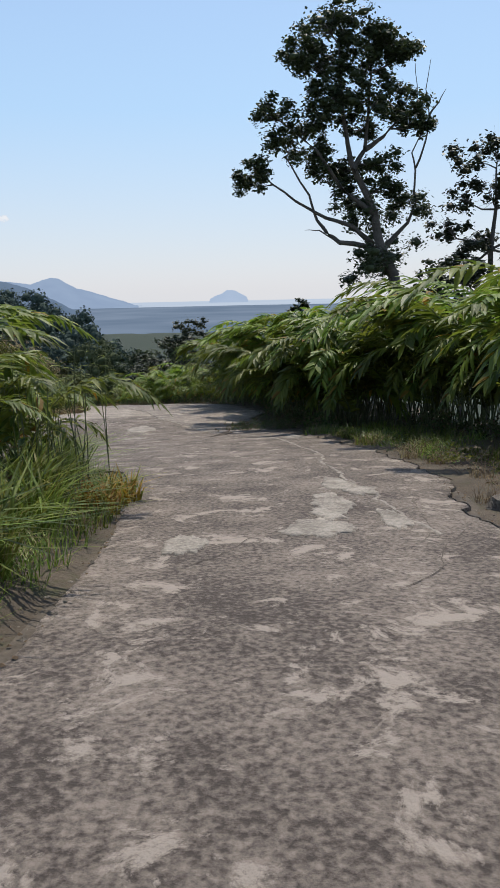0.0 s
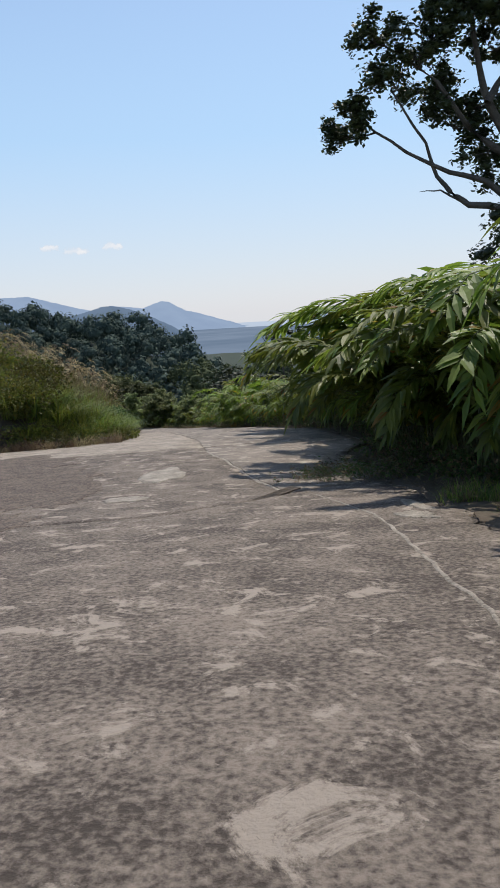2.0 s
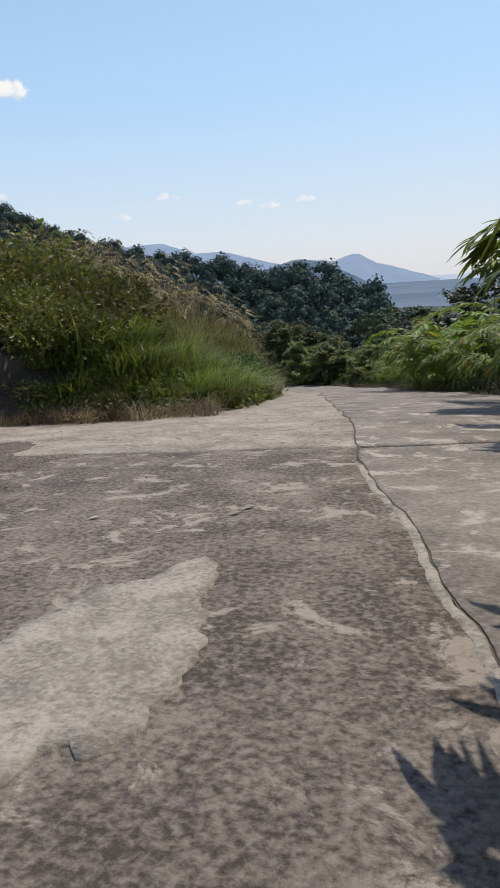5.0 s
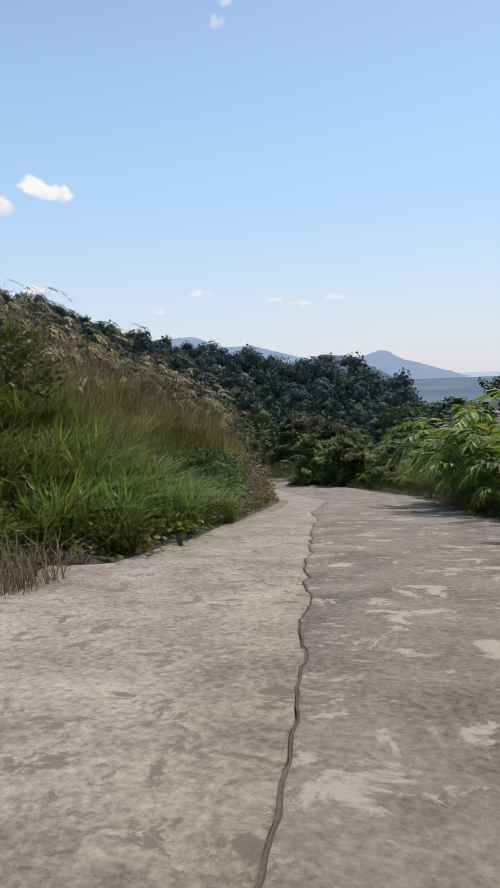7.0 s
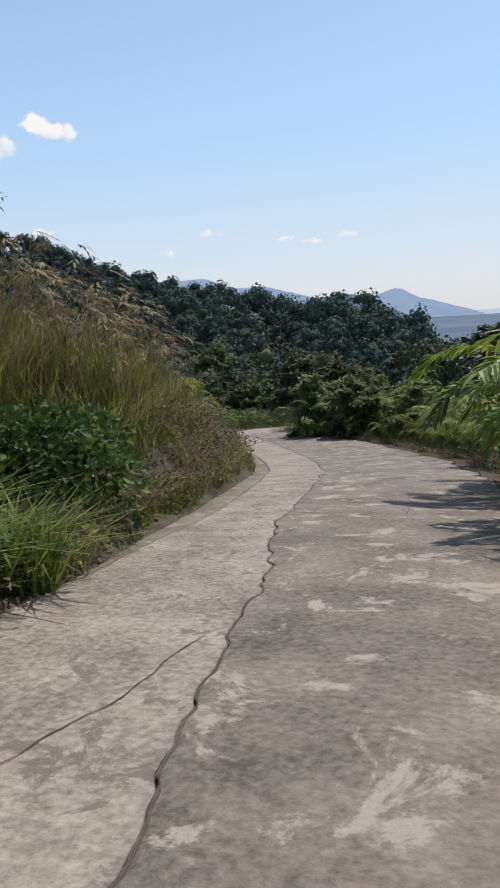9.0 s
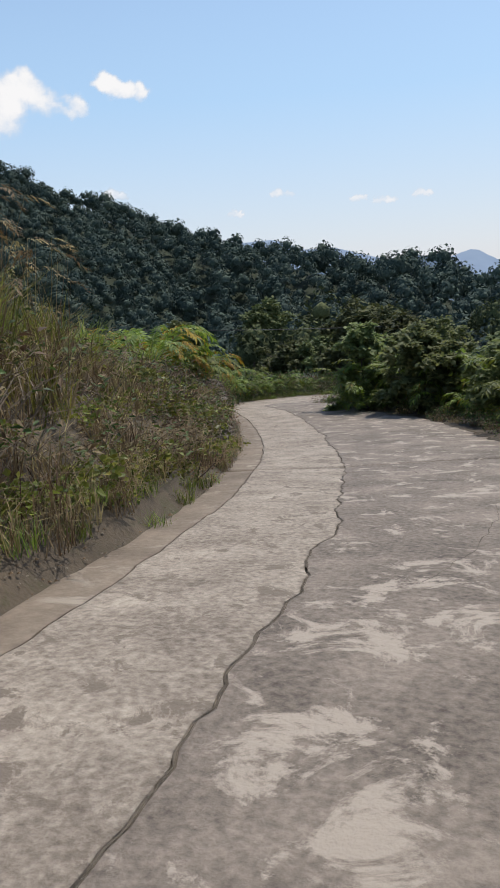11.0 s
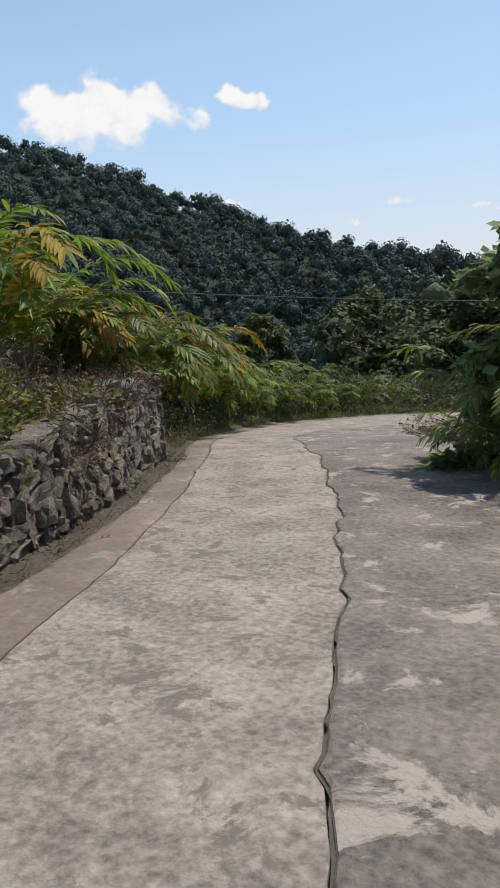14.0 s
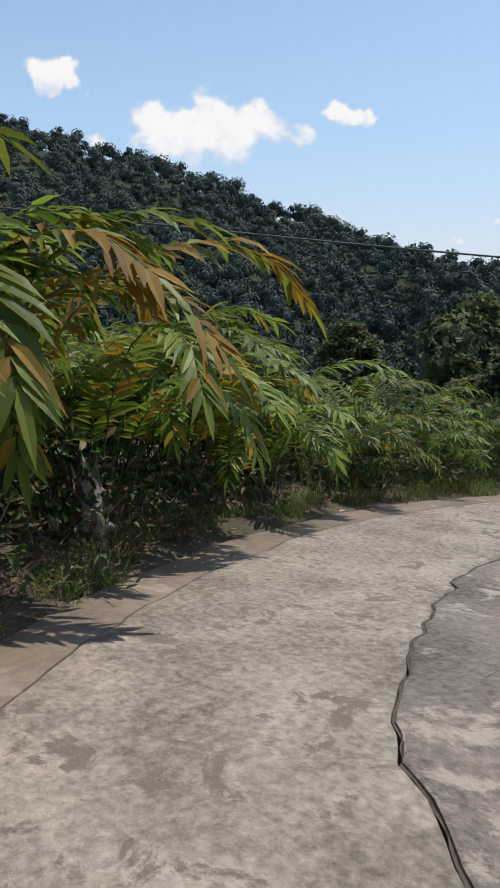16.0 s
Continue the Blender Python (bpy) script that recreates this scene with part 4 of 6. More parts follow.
# shrubs: on the mound, under the ginger, along the bank
SHRUBS = [shrub_mesh((1.3, 1.2, 1.6), 660, 0.19, 0.105, [M_SHRUB, M_YELLOW], 9, share(0.025)) for _ in range(3)]
SHRUBS += [shrub_mesh((1.2, 1.1, 1.8), 680, 0.20, 0.095, [M_OLIVE, M_SHRUB], 7, share(0.4)) for _ in range(2)]
BIG = [shrub_mesh((2.4, 2.2, 3.1), 2700, 0.2, 0.1, [M_SHRUB, M_OLIVE], 13, lambda: random.choice((0, 0, 0, 0, 0, 1, 1)), 0.3, 0.5) for _ in range(2)]
STEMS, TALL_STEMS, LOW_STEMS = stem_mesh(6, 1.3, 0.7), stem_mesh(8, 2.5, 0.7), stem_mesh(5, 0.75, 0.9)
DARK = [shrub_mesh((0.9, 0.8, 0.9), 250, 0.14, 0.065, [M_VINE, M_DRY], 6, share(0.25)) for _ in range(4)]
VINE = [shrub_mesh((1.35, 1.3, 1.6), 4200, 0.13, 0.11, [M_VINE, M_SHRUB], 8, share(0.12), 0.1, 0.66)]
LOW = [shrub_mesh((0.7, 0.7, 0.42), 135, 0.115, 0.095, [M_SHRUB, M_GRASS], 6, share(0.4), 0.4, 0.4) for _ in range(4)]
DOMES = [shrub_mesh((1.5, 1.4, 1.75), 1900, 0.16, 0.1, [M_SHRUB, M_OLIVE], 9, share(q), 0.35, 0.5) for q in (0.2, 0.5, 0.85)]
spots, low_ones = [], []
for s, step, q in ((53.4, 2.3, 0.95), (55.6, 2.4, 1.2), (58.0, 2.7, 1.35)):
    for d in np.arange(-7.2, -14.0, -step):
        p = on_road(s + rnd(-0.45, 0.45), d + rnd(-0.4, 0.4))
        spots.append((p.x, p.y, q * rnd(0.78, 1.18)))
for d in np.arange(-4.6, -13.0, -1.5):
    p = on_road(51.7 + rnd(-0.3, 0.3), d + rnd(-0.4, 0.4))
    low_ones.append((p.x, p.y, rnd(0.4, 0.75)))
tall_ones = []
for s, d, q in ((56.5, -12.5, 0.8), (57.5, -8.6, 0.66), (55.0, -13.8, 0.84), (54.2, -11.0, 0.66)):
    p = on_road(s, d)
    tall_ones.append((p.x, p.y, q))
for x in np.arange(-18.5, -10.6, 1.25):      # along the foot of the mound
    spots.append((x + rnd(-0.25, 0.25), 37.5 + 0.12 * abs(x + 12) + rnd(-0.3, 0.3), rnd(0.6, 1.0)))
    if x < -10:
        low_ones.append((x + rnd(-0.3, 0.3), 36.6 + 0.12 * abs(x + 12) + rnd(-0.3, 0.3), rnd(0.35, 0.65)))
for x in np.arange(-20.0, -12.0, 2.1):
    spots.append((x + rnd(-0.4, 0.4), 39.3 + 0.1 * abs(x + 12) + rnd(-0.3, 0.3), rnd(0.95, 1.3)))
things(DOMES, spots, "shrub", "dense rounded yellow-green shrub on the mound", "shrub", "shrubs on the mound", 0.1, STEMS)
things(SHRUBS, low_ones, "shrub", "low yellow-green shrub at the foot of the mound", "shrub", "shrubs on the mound", stems=STEMS)
things(BIG, tall_ones, "shrub", "tall dense yellow-green shrub on the mound", "shrub", "shrubs on the mound", stems=TALL_STEMS)
spots = []
for s in np.arange(21, 58, 1.0):
    spots.append(beside(s, 3.9 if s < 34 else 1.1, 0.8, 1))
for s in np.arange(58, 93, 1.1):
    spots.append(beside(s, 0.75, 0.62, 1))
for s, d, q in ((35.5, 1.9, 0.4), (35.9, 2.5, 0.46), (36.2, 3.5, 0.6), (35.5, 3.3, 0.5), (36.6, 2.5, 0.42), (36.1, 1.6, 0.36), (35.6, 2.8, 0.42), (36.4, 2.0, 0.4), (35.4, 4.0, 0.5)):
    p = on_road(s, d)
    spots.append((p.x, p.y, q))
for s in np.arange(97.2, 114, 0.8):
    spots.append(beside(s, 0.9, 0.85, -1, 0.1))
    spots.append(beside(s + 0.4, 1.9, 1.35, -1, 0.2))
    spots.append(beside(s + 0.2, 3.4, 1.4, -1, 0.3))
for s in (16.4, 17.6, 18.8, 19.8, 21.0, 22.2):
    spots.append(beside(s, 1.9, 1.2, -1, 0.1))
things(DARK, spots, "undergrowth", "dark undergrowth with dead brown leaves", "shrub", "undergrowth beside the road", stems=LOW_STEMS)
bushes = []
for s in np.arange(80, 96, 1.1):
    bushes.append(beside(s, rnd(1.7, 2.3), 0.55, 1))
    bushes.append(beside(s + 0.5, rnd(3.2, 4.6), 0.95, 1))
things(SHRUBS[:3], bushes, "shrub", "leafy green shrub below the road's edge", "shrub", "shrubs on the downhill verge", stems=STEMS)
bush = place(new("vine_bush"), -12.75, 47.1, 20, 0.98, 0.15)
new("foliage", VINE[0]).parent = bush
stems = Soup()
for k in range(7):
    a = k * 0.9
    stems.tube(limb_path((0.15 * math.cos(a), 0.15 * math.sin(a), 0), (math.cos(a) * 0.6, math.sin(a) * 0.6, 1.2), 1.7, 0.25, 0.1), [0.03, 0.025, 0.02, 0.015, 0.01, 0.005], 5)
new("woody_base", stems.mesh("woody_base", [M_BARK])).parent = bush
tagged(bush, "rounded bush smothered in dark broad-leaved vine", "bush")
spots = [beside(59.4, 0.55, 1.1, -1, 0.05), beside(60.3, 0.5, 1.0, -1, 0.05), beside(58.4, 0.7, 1.0, -1, 0.05), beside(64.0, 0.6, 0.9, -1, 0.05)]
for s in np.arange(57, 93, 0.75):
    for out in (0.5, 1.3, 2.2, 3.3, 4.6):
        if s > 84 and out < 0.9 or s > 86 and random.random() < 0.5 or random.random() < 0.2:
            continue
        spots.append(beside(s, out, 0.8, -1))
for s in np.arange(22, 33, 0.8):
    spots.append(beside(s, rnd(0.5, 2.0), 0.6, 1))
for s in np.arange(76.5, 92, 0.55):
    for out in (0.9, 1.7, 2.6, 3.6):
        spots.append(beside(s, out + rnd(-0.2, 0.2), 1.0, -1, 0.15))
for s in np.arange(56, 76, 0.5):
    spots.append(beside(s, rnd(0.3, 0.6), 0.55, -1, 0.05))
for s in np.arange(52.6, 57.5, 0.6):
    spots.append(beside(s, 0.5, 1.0, -1, 0.3))
things(LOW, spots, "creeper", "low bright green creeper on the bank", "plant", "creepers beside the road")


# grasses
def tuft(n, r, L, w, lean, mats, pick):
    def spot():
        a, q = rnd(0, math.tau), r * math.sqrt(random.random())
        return (q * math.cos(a), q * math.sin(a), -0.03)
    return blade_quads(n, spot, L, w, lean, pick).mesh("tuft", mats)


def plumes(n, r, L, heads, mats):
    """A tussock of tall grass with feathery seed heads on thin stalks."""
    def spot():
        a, q = rnd(0, math.tau), r * math.sqrt(random.random())
        return (q * math.cos(a), q * math.sin(a), -0.03)
    s = blade_quads(n, spot, L * 0.75, 0.02, 0.9, share(0.28))
    blades, s = s, Soup()
    for _ in range(heads):
        b = Vector(spot())
        a = rnd(0, math.tau)
        out = Vector((math.cos(a), math.sin(a), 0))
        top = b + Vector((0, 0, L * rnd(0.85, 1.15))) + out * L * rnd(0.1, 0.35)
        mid = b.lerp(top, 0.55) + Vector((0, 0, 0.08))
        s.tube([b, mid, top], [0.005, 0.004, 0.002], 3, 1)
        for k in range(6):
            u = k / 5
            q = top + (out * 0.24 - Vector((0, 0, 0.14 * u))) * u * rnd(0.8, 1.1)
            for sg in (-1, 1):
                wv = out + Vector((-out.y, out.x, 0)) * sg * rnd(0.3, 0.8) + Vector((0, 0, rnd(-0.3, 0.3)))
                s.leaf(q, wv, Vector((-wv.y, wv.x, 0.1)), 0.13, 0.03, 0.4, 0.1, 1, 2)
    return [("tussock", blades.mesh("tussock", mats)), ("plume", s.mesh("plume", mats))]


RUSTY = [shrub_mesh((0.7, 0.65, 0.42), 360, 0.095, 0.026, [M_RUST, M_STRAW], 7, share(0.3), 0.4, 0.3) for _ in range(3)]
spots = []
for s in np.arange(74.5, 80, 0.6):
    spots.append(beside(s, rnd(0.25, 0.5), 0.6, -1, 0.08))
for s in np.arange(80, 97.2, 0.75):
    for out in (0.75, 1.5, 2.3):
        if random.random() < 0.75:
            spots.append(beside(s, out, 1.0, -1, 0.2))
for x in np.arange(-18.5, -10, 0.8):
    spots.append((x, 36.0 + 0.14 * abs(x + 12) + rnd(-0.4, 0.4), rnd(0.7, 1.2)))
spots += [beside(s, 0.4, 0.5, -1, 0.1) for s in np.arange(96.8, 101.5, 0.6)]
things(RUSTY, spots, "withered_brush", "reddish-brown withered brush on the bank", "shrub", "withered brush on the bank", stems=LOW_STEMS)
TUFTS = [tuft(130, 0.35, 0.45, 0.013, 1.0, [M_LUSH, M_STRAW], share(0.2)) for _ in range(4)]
TALL = [tuft(210, 0.5, 1.6, 0.046, 1.35, [M_LUSH, M_GRASS], share(0.25)) for _ in range(4)]
PLUME = [plumes(130, 0.45, 1.85, 9, [M_GRASS, M_STRAW]) for _ in range(4)]
STRAWS = [tuft(115, 0.4, 0.8, 0.013, 1.3, [M_STRAW, M_DRY], share(0.4)) for _ in range(4)]

spots = []
for s in np.arange(56.6, 89, 0.85):
    for out in (1.5, 2.4, 3.4, 4.6, 6.0, 7.6):
        if s > 76 and out < 5 or (58.5 < s < 64.0 and out < 3.0) or (72 < s < 78 and out < 2) or (s < 60 and out < 2):
            continue
        spots.append(beside(s, out, (1.28 if s < 66 else 1.0 if s < 72 else 0.9), -1))
things(PLUME, spots, "plume_grass", "tall plume grass with tan feathery seed heads on the bank", "grass", "plume grass on the bank")
spots = []
for s in np.arange(52.3, 58.6, 0.62):
    for out in (0.5, 1.15, 1.8, 2.6, 3.5):
        if random.random() < 0.85:
            spots.append(beside(s, out, 0.55 + 0.13 * out, -1, 0.25))
for s in np.arange(15.6, 24, 0.9):
    spots.append(beside(s, rnd(0.7, 1.4), 0.6, -1, 0.12))
for s in np.arange(82, 97, 1.0):
    spots.append(beside(s, rnd(3.2, 5.5), 0.85, -1))
things(TALL, spots, "long_grass", "long bright green arching grass", "grass", "long grass beside the road")
spots = []
for d in np.arange(-3.5, -12.5, -0.6):
    for s in (50.6, 51.2):
        p = on_road(s + rnd(-0.2, 0.2), d)
        spots.append((p.x, p.y, rnd(0.6, 1.0)))
for s in np.arange(55.6, 61, 0.45):
    spots.append(beside(s, rnd(0.2, 1.5), 0.9, -1, 0.15))
for s in np.arange(62.5, 77, 0.4):
    spots.append(beside(s, rnd(0.25, 0.8), 0.75, -1, 0.1))
    spots.append(beside(s, rnd(0.8, 2.2), 0.95, -1, 0.2))
for s in np.arange(77.0, 85, 0.45):
    spots.append(beside(s, rnd(0.1, 0.3), 0.5, -1, 0.05))
for s in np.arange(77.5, 97, 0.6):
    spots.append(beside(s, rnd(0.8, 1.4), 0.6, -1, 0.1))
    spots.append(beside(s, rnd(1.6, 3.4), 0.7, -1, 0.2))
for s in np.arange(20, 58, 0.9):
    spots.append(beside(s, rnd(0.2, 1.6), 0.42, 1, 0.2))
for s in np.arange(58, 94, 0.9):
    spots.append(beside(s, rnd(0.3, 0.9), 0.5, 1, 0.1))
things(STRAWS, spots, "dry_grass", "dead straw-coloured grass beside the road", "grass", "dry grass beside the road")
spots = []
for s in np.arange(24, 33, 0.28):
    spots.append(beside(s, rnd(0.4, 3.2), 1.0, 1, 0.3))
for s in np.arange(97.5, 116, 0.4):
    spots.append(beside(s, rnd(0.15, 0.7), 0.75, -1, 0.1))
for s in np.arange(104, 116, 0.5):
    spots.append(beside(s, rnd(0.7, 2.0), 1.1, -1, 0.3))
for s in np.arange(57, 78, 0.8):
    spots.append(beside(s, rnd(0.1, 0.5), 0.6, -1, 0.1))
for s in np.arange(15, 24, 0.5):
    spots.append(beside(s, rnd(0.1, 0.6), 0.8, -1, 0.1))
things(TUFTS, spots, "grass_tuft", "short green grass tuft at the road's edge", "grass", "grass tufts at the road's edge")


# low brush growing out of the broken paving
def brush_mesh(n, r, h):
    s = Soup()
    for _ in range(n):
        a, q = rnd(0, math.tau), r * math.sqrt(random.random())
        p = Vector((q * math.cos(a), q * math.sin(a), 0))
        b = rnd(0, math.tau)
        way = Vector((math.cos(b), math.sin(b), rnd(0.2, 1.4))).normalized()
        L = h * rnd(0.5, 1.4)
        s.tube([p, p + way * L * 0.5, p + way * L + Vector((0, 0, -0.15 * L))], [0.006, 0.004, 0.002], 3, 0)
        for k in range(3):
            s.leaf(p + way * L * rnd(0.4, 1), Vector((rnd(-1, 1), rnd(-1, 1), rnd(-0.2, 0.6))), Vector((rnd(-1, 1), rnd(-1, 1), 0.2)), 0.11, 0.05, 0.3, 0.2, 1 if random.random() < 0.55 else 2, 2)
    return s.mesh("brush", [M_TWIG, M_DRY, M_VINE])


BRUSH = [brush_mesh(25, 0.6, 0.46) for _ in range(3)]
spots = []
for s, d, q in ((35.9, 1.3, 0.7), (35.4, 2.3, 0.9), (35.8, 3.0, 1.0), (36.6, 1.9, 0.9), (36.8, 2.8, 1.0), (36.2, 3.8, 1.1), (37.4, 2.3, 0.8), (34.6, 3.4, 0.9), (37.6, 3.4, 0.9), (34.8, 4.4, 1.0)):
    p = on_road(s, d)
    spots.append((p.x, p.y, q))
for s in np.arange(20.5, 25, 0.6):
    spots.append(beside(s, rnd(0.2, 1.4), 0.75, 1, 0.2))
for s in np.arange(55.8, 60, 0.7):
    spots.append(beside(s, rnd(0.3, 1.2), 1.0, -1, 0.15))
for s in np.arange(96.5, 101, 0.8):
    spots.append(beside(s, rnd(0.3, 0.9), 1.0, 1, 0.15))
    spots.append(beside(s, rnd(0.6, 1.4), 1.3, 1, 0.15))
for s in np.arange(78, 97, 0.5):
    spots.append(beside(s, rnd(0.7, 1.3), 1.1, -1, 0.15))
    spots.append(beside(s, rnd(1.4, 3.0), 1.3, -1, 0.2))
for s in np.arange(77, 96.5, 0.6):
    spots.append(beside(s, rnd(0.05, 0.22), 0.35, -1, 0.03))
for s in np.arange(62.5, 77, 0.5):
    spots.append(beside(s, rnd(0.6, 1.1), 1.0, -1, 0.15))
    spots.append(beside(s, rnd(1.2, 2.2), 1.3, -1, 0.2))
for s in np.arange(84, 95, 0.6):
    spots.append(beside(s, rnd(0.7, 2.2), 0.9, -1, 0.1))
for s in np.arange(96.6, 101.5, 0.45):
    spots.append(beside(s, rnd(0.25, 0.9), 0.8, -1, 0.1))
for d in np.arange(-4, -12, -0.8):
    p = on_road(51.3 + rnd(-0.4, 0.4), d)
    spots.append((p.x, p.y, rnd(0.8, 1.3)))
for k, (x, y, q) in enumerate(spots):
    ob = new("dry_brush", BRUSH[k % 3])
    z = rest(x, y)
    ob.matrix_basis = pose(x, y, z + 0.02, 0, 0, rnd(0, 360)) @ Matrix.Scale(q, 4)
    tagged(ob, "tangled dry brown brush with a few green leaves", "shrub", "dry brush beside the road")

# ---------------------------------------------------------------- trees
def tree(name, base, leader, crown, trunk_r, leaf, per, mat, label, group="", dead=(), seed=0):
    """A tree with a tapered trunk that runs on as a leader, limbs that sweep from it to each leaf mass, and its crown.
    leader: places up the stem; crown: (place, radius) of the leaf masses."""
    root = new(name)
    root.location = base
    b = Vector(base)
    wood = Soup()
    stem = [Vector((0, 0, -0.5))] + [Vector(p) - b for p in leader]
    n = len(stem)
    radii = [trunk_r * (1.35 - 1.15 * (i / (n - 1)) ** 0.8) for i in range(n)]
    wood.tube(stem, radii, 9)
    cs, rs = [], []
    for c, r in crown:
        q = Vector(c) - b
        # where the limb leaves the stem
        best = min(range(1, n), key=lambda i: abs(stem[i].z - (q.z - 0.75 * math.hypot(q.x - stem[i].x, q.y - stem[i].y))))
        f = stem[best]
        k = q - f
        th = radii[best] * 0.5 + 0.02
        one = f + Vector((k.x * 0.4, k.y * 0.4, k.z * 0.22)) + Vector((rnd(-0.2, 0.2), rnd(-0.2, 0.2), rnd(-0.2, 0.2)))
        two = f + Vector((k.x * 0.75, k.y * 0.75, k.z * 0.6)) + Vector((rnd(-0.25, 0.25), rnd(-0.25, 0.25), rnd(-0.2, 0.2)))
        wood.tube([f, one, two, q], [th, th * 0.75, th * 0.5, th * 0.2], 6)
        for _ in range(6):
            d = Vector((random.gauss(0, 1), random.gauss(0, 1), random.gauss(0.3, 0.8))).normalized() * r * 0.85
            wood.tube([two, two.lerp(q, 0.5) + d * 0.35, q + d], [th * 0.35, th * 0.22, th * 0.06], 4)
        for _ in range(7):
            d = Vector((random.gauss(0, 1), random.gauss(0, 1), random.gauss(0.15, 0.7))).normalized() * r * rnd(0.4, 0.95)
            cs.append(q + d)
            rs.append(r * rnd(0.32, 0.5))
    for pts in dead:
        pts = [Vector(p) - b for p in pts]
        wood.tube(pts, [trunk_r * 0.2 * (1 - 0.85 * i / (len(pts) - 1)) for i in range(len(pts))], 5)
    t = new("trunk", wood.mesh("trunk", [M_BARK], True))
    t.parent = root
    c = new("crown", leaf_mass("crown", leaf_cloud([tuple(p) for p in cs], rs, per, leaf, 0.7, seed), blobs([tuple(p) for p in cs], [q * 0.62 for q in rs], seed, 0.65), mat))
    c.parent = root
    tagged(root, label, "tree", group)
    return root


# the big tree: leaf masses as across, up (from its fork) and radius; then its limbs as across, up
LEAF_MASSES = ((-4.0, 12.0, 1.4), (-2.7, 12.1, 1.3), (-1.7, 11.1, 1.4), (-3.4, 10.7, 1.4), (-0.4, 11.0, 1.2), (0.2, 10.2, 0.9), (-1.3, 10.0, 1.1), (-5.5, 10.5, 0.8), (-4.7, 9.9, 1.0),
               (-3.9, 8.3, 1.2), (-2.6, 8.0, 1.2), (-1.3, 8.2, 1.3), (0.0, 8.2, 1.1), (1.1, 7.5, 1.1), (1.7, 6.8, 0.6), (-4.4, 7.2, 1.0), (-1.9, 6.8, 0.9),
               (-6.9, 7.7, 1.0), (-5.0, 6.7, 1.1), (-6.1, 5.9, 1.2), (-4.3, 5.5, 1.1), (-7.9, 4.5, 0.9), (-8.4, 4.0, 0.7), (-3.7, 4.1, 1.1), (-2.6, 4.7, 0.8), (-0.4, 4.8, 1.1),
               (-0.4, 3.5, 0.9), (-2.0, 2.8, 1.1), (-0.8, 1.8, 1.3), (0.0, 0.0, 1.5), (-1.3, -1.1, 1.4), (1.2, 2.6, 1.2))
BOUGHS = (((0.2, -1.6), (-0.7, 0.2), (-1.0, 1.9), (-1.7, 3.6), (-2.4, 4.9), (-2.7, 6.4), (-2.9, 8.0), (-3.1, 11.0)),
         ((-0.7, 0.1), (-3.0, 0.4), (-3.8, 1.0), (-4.3, 1.7), (-4.8, 3.1), (-6.1, 5.2)), ((-1.0, 0.3), (-2.3, 1.3), (-3.8, 1.8), (-5.6, 2.8), (-7.4, 4.2)),
         ((-2.3, 4.4), (-1.6, 5.5), (-1.4, 7.4), (-1.3, 10.4)), ((-1.6, 5.5), (-0.5, 6.2), (0.5, 7.4)), ((-0.3, 0.2), (1.0, 1.5), (1.5, 2.8)), ((-1.0, 1.9), (-3.0, 3.5), (-4.3, 5.4), (-6.4, 7.2)))
DEAD_BOUGHS = (((1.3, 2.6), (1.4, 4.4), (1.1, 5.3), (1.6, 6.3), (1.3, 8.8), (1.2, 10.0)), ((1.4, 4.5), (1.8, 5.9), (2.1, 7.1), (1.9, 8.8), (2.1, 10.3)), ((2.0, 7.2), (2.5, 7.9), (3.0, 8.7)), ((-3.0, 0.4), (-4.2, 1.1), (-5.0, 1.2)))


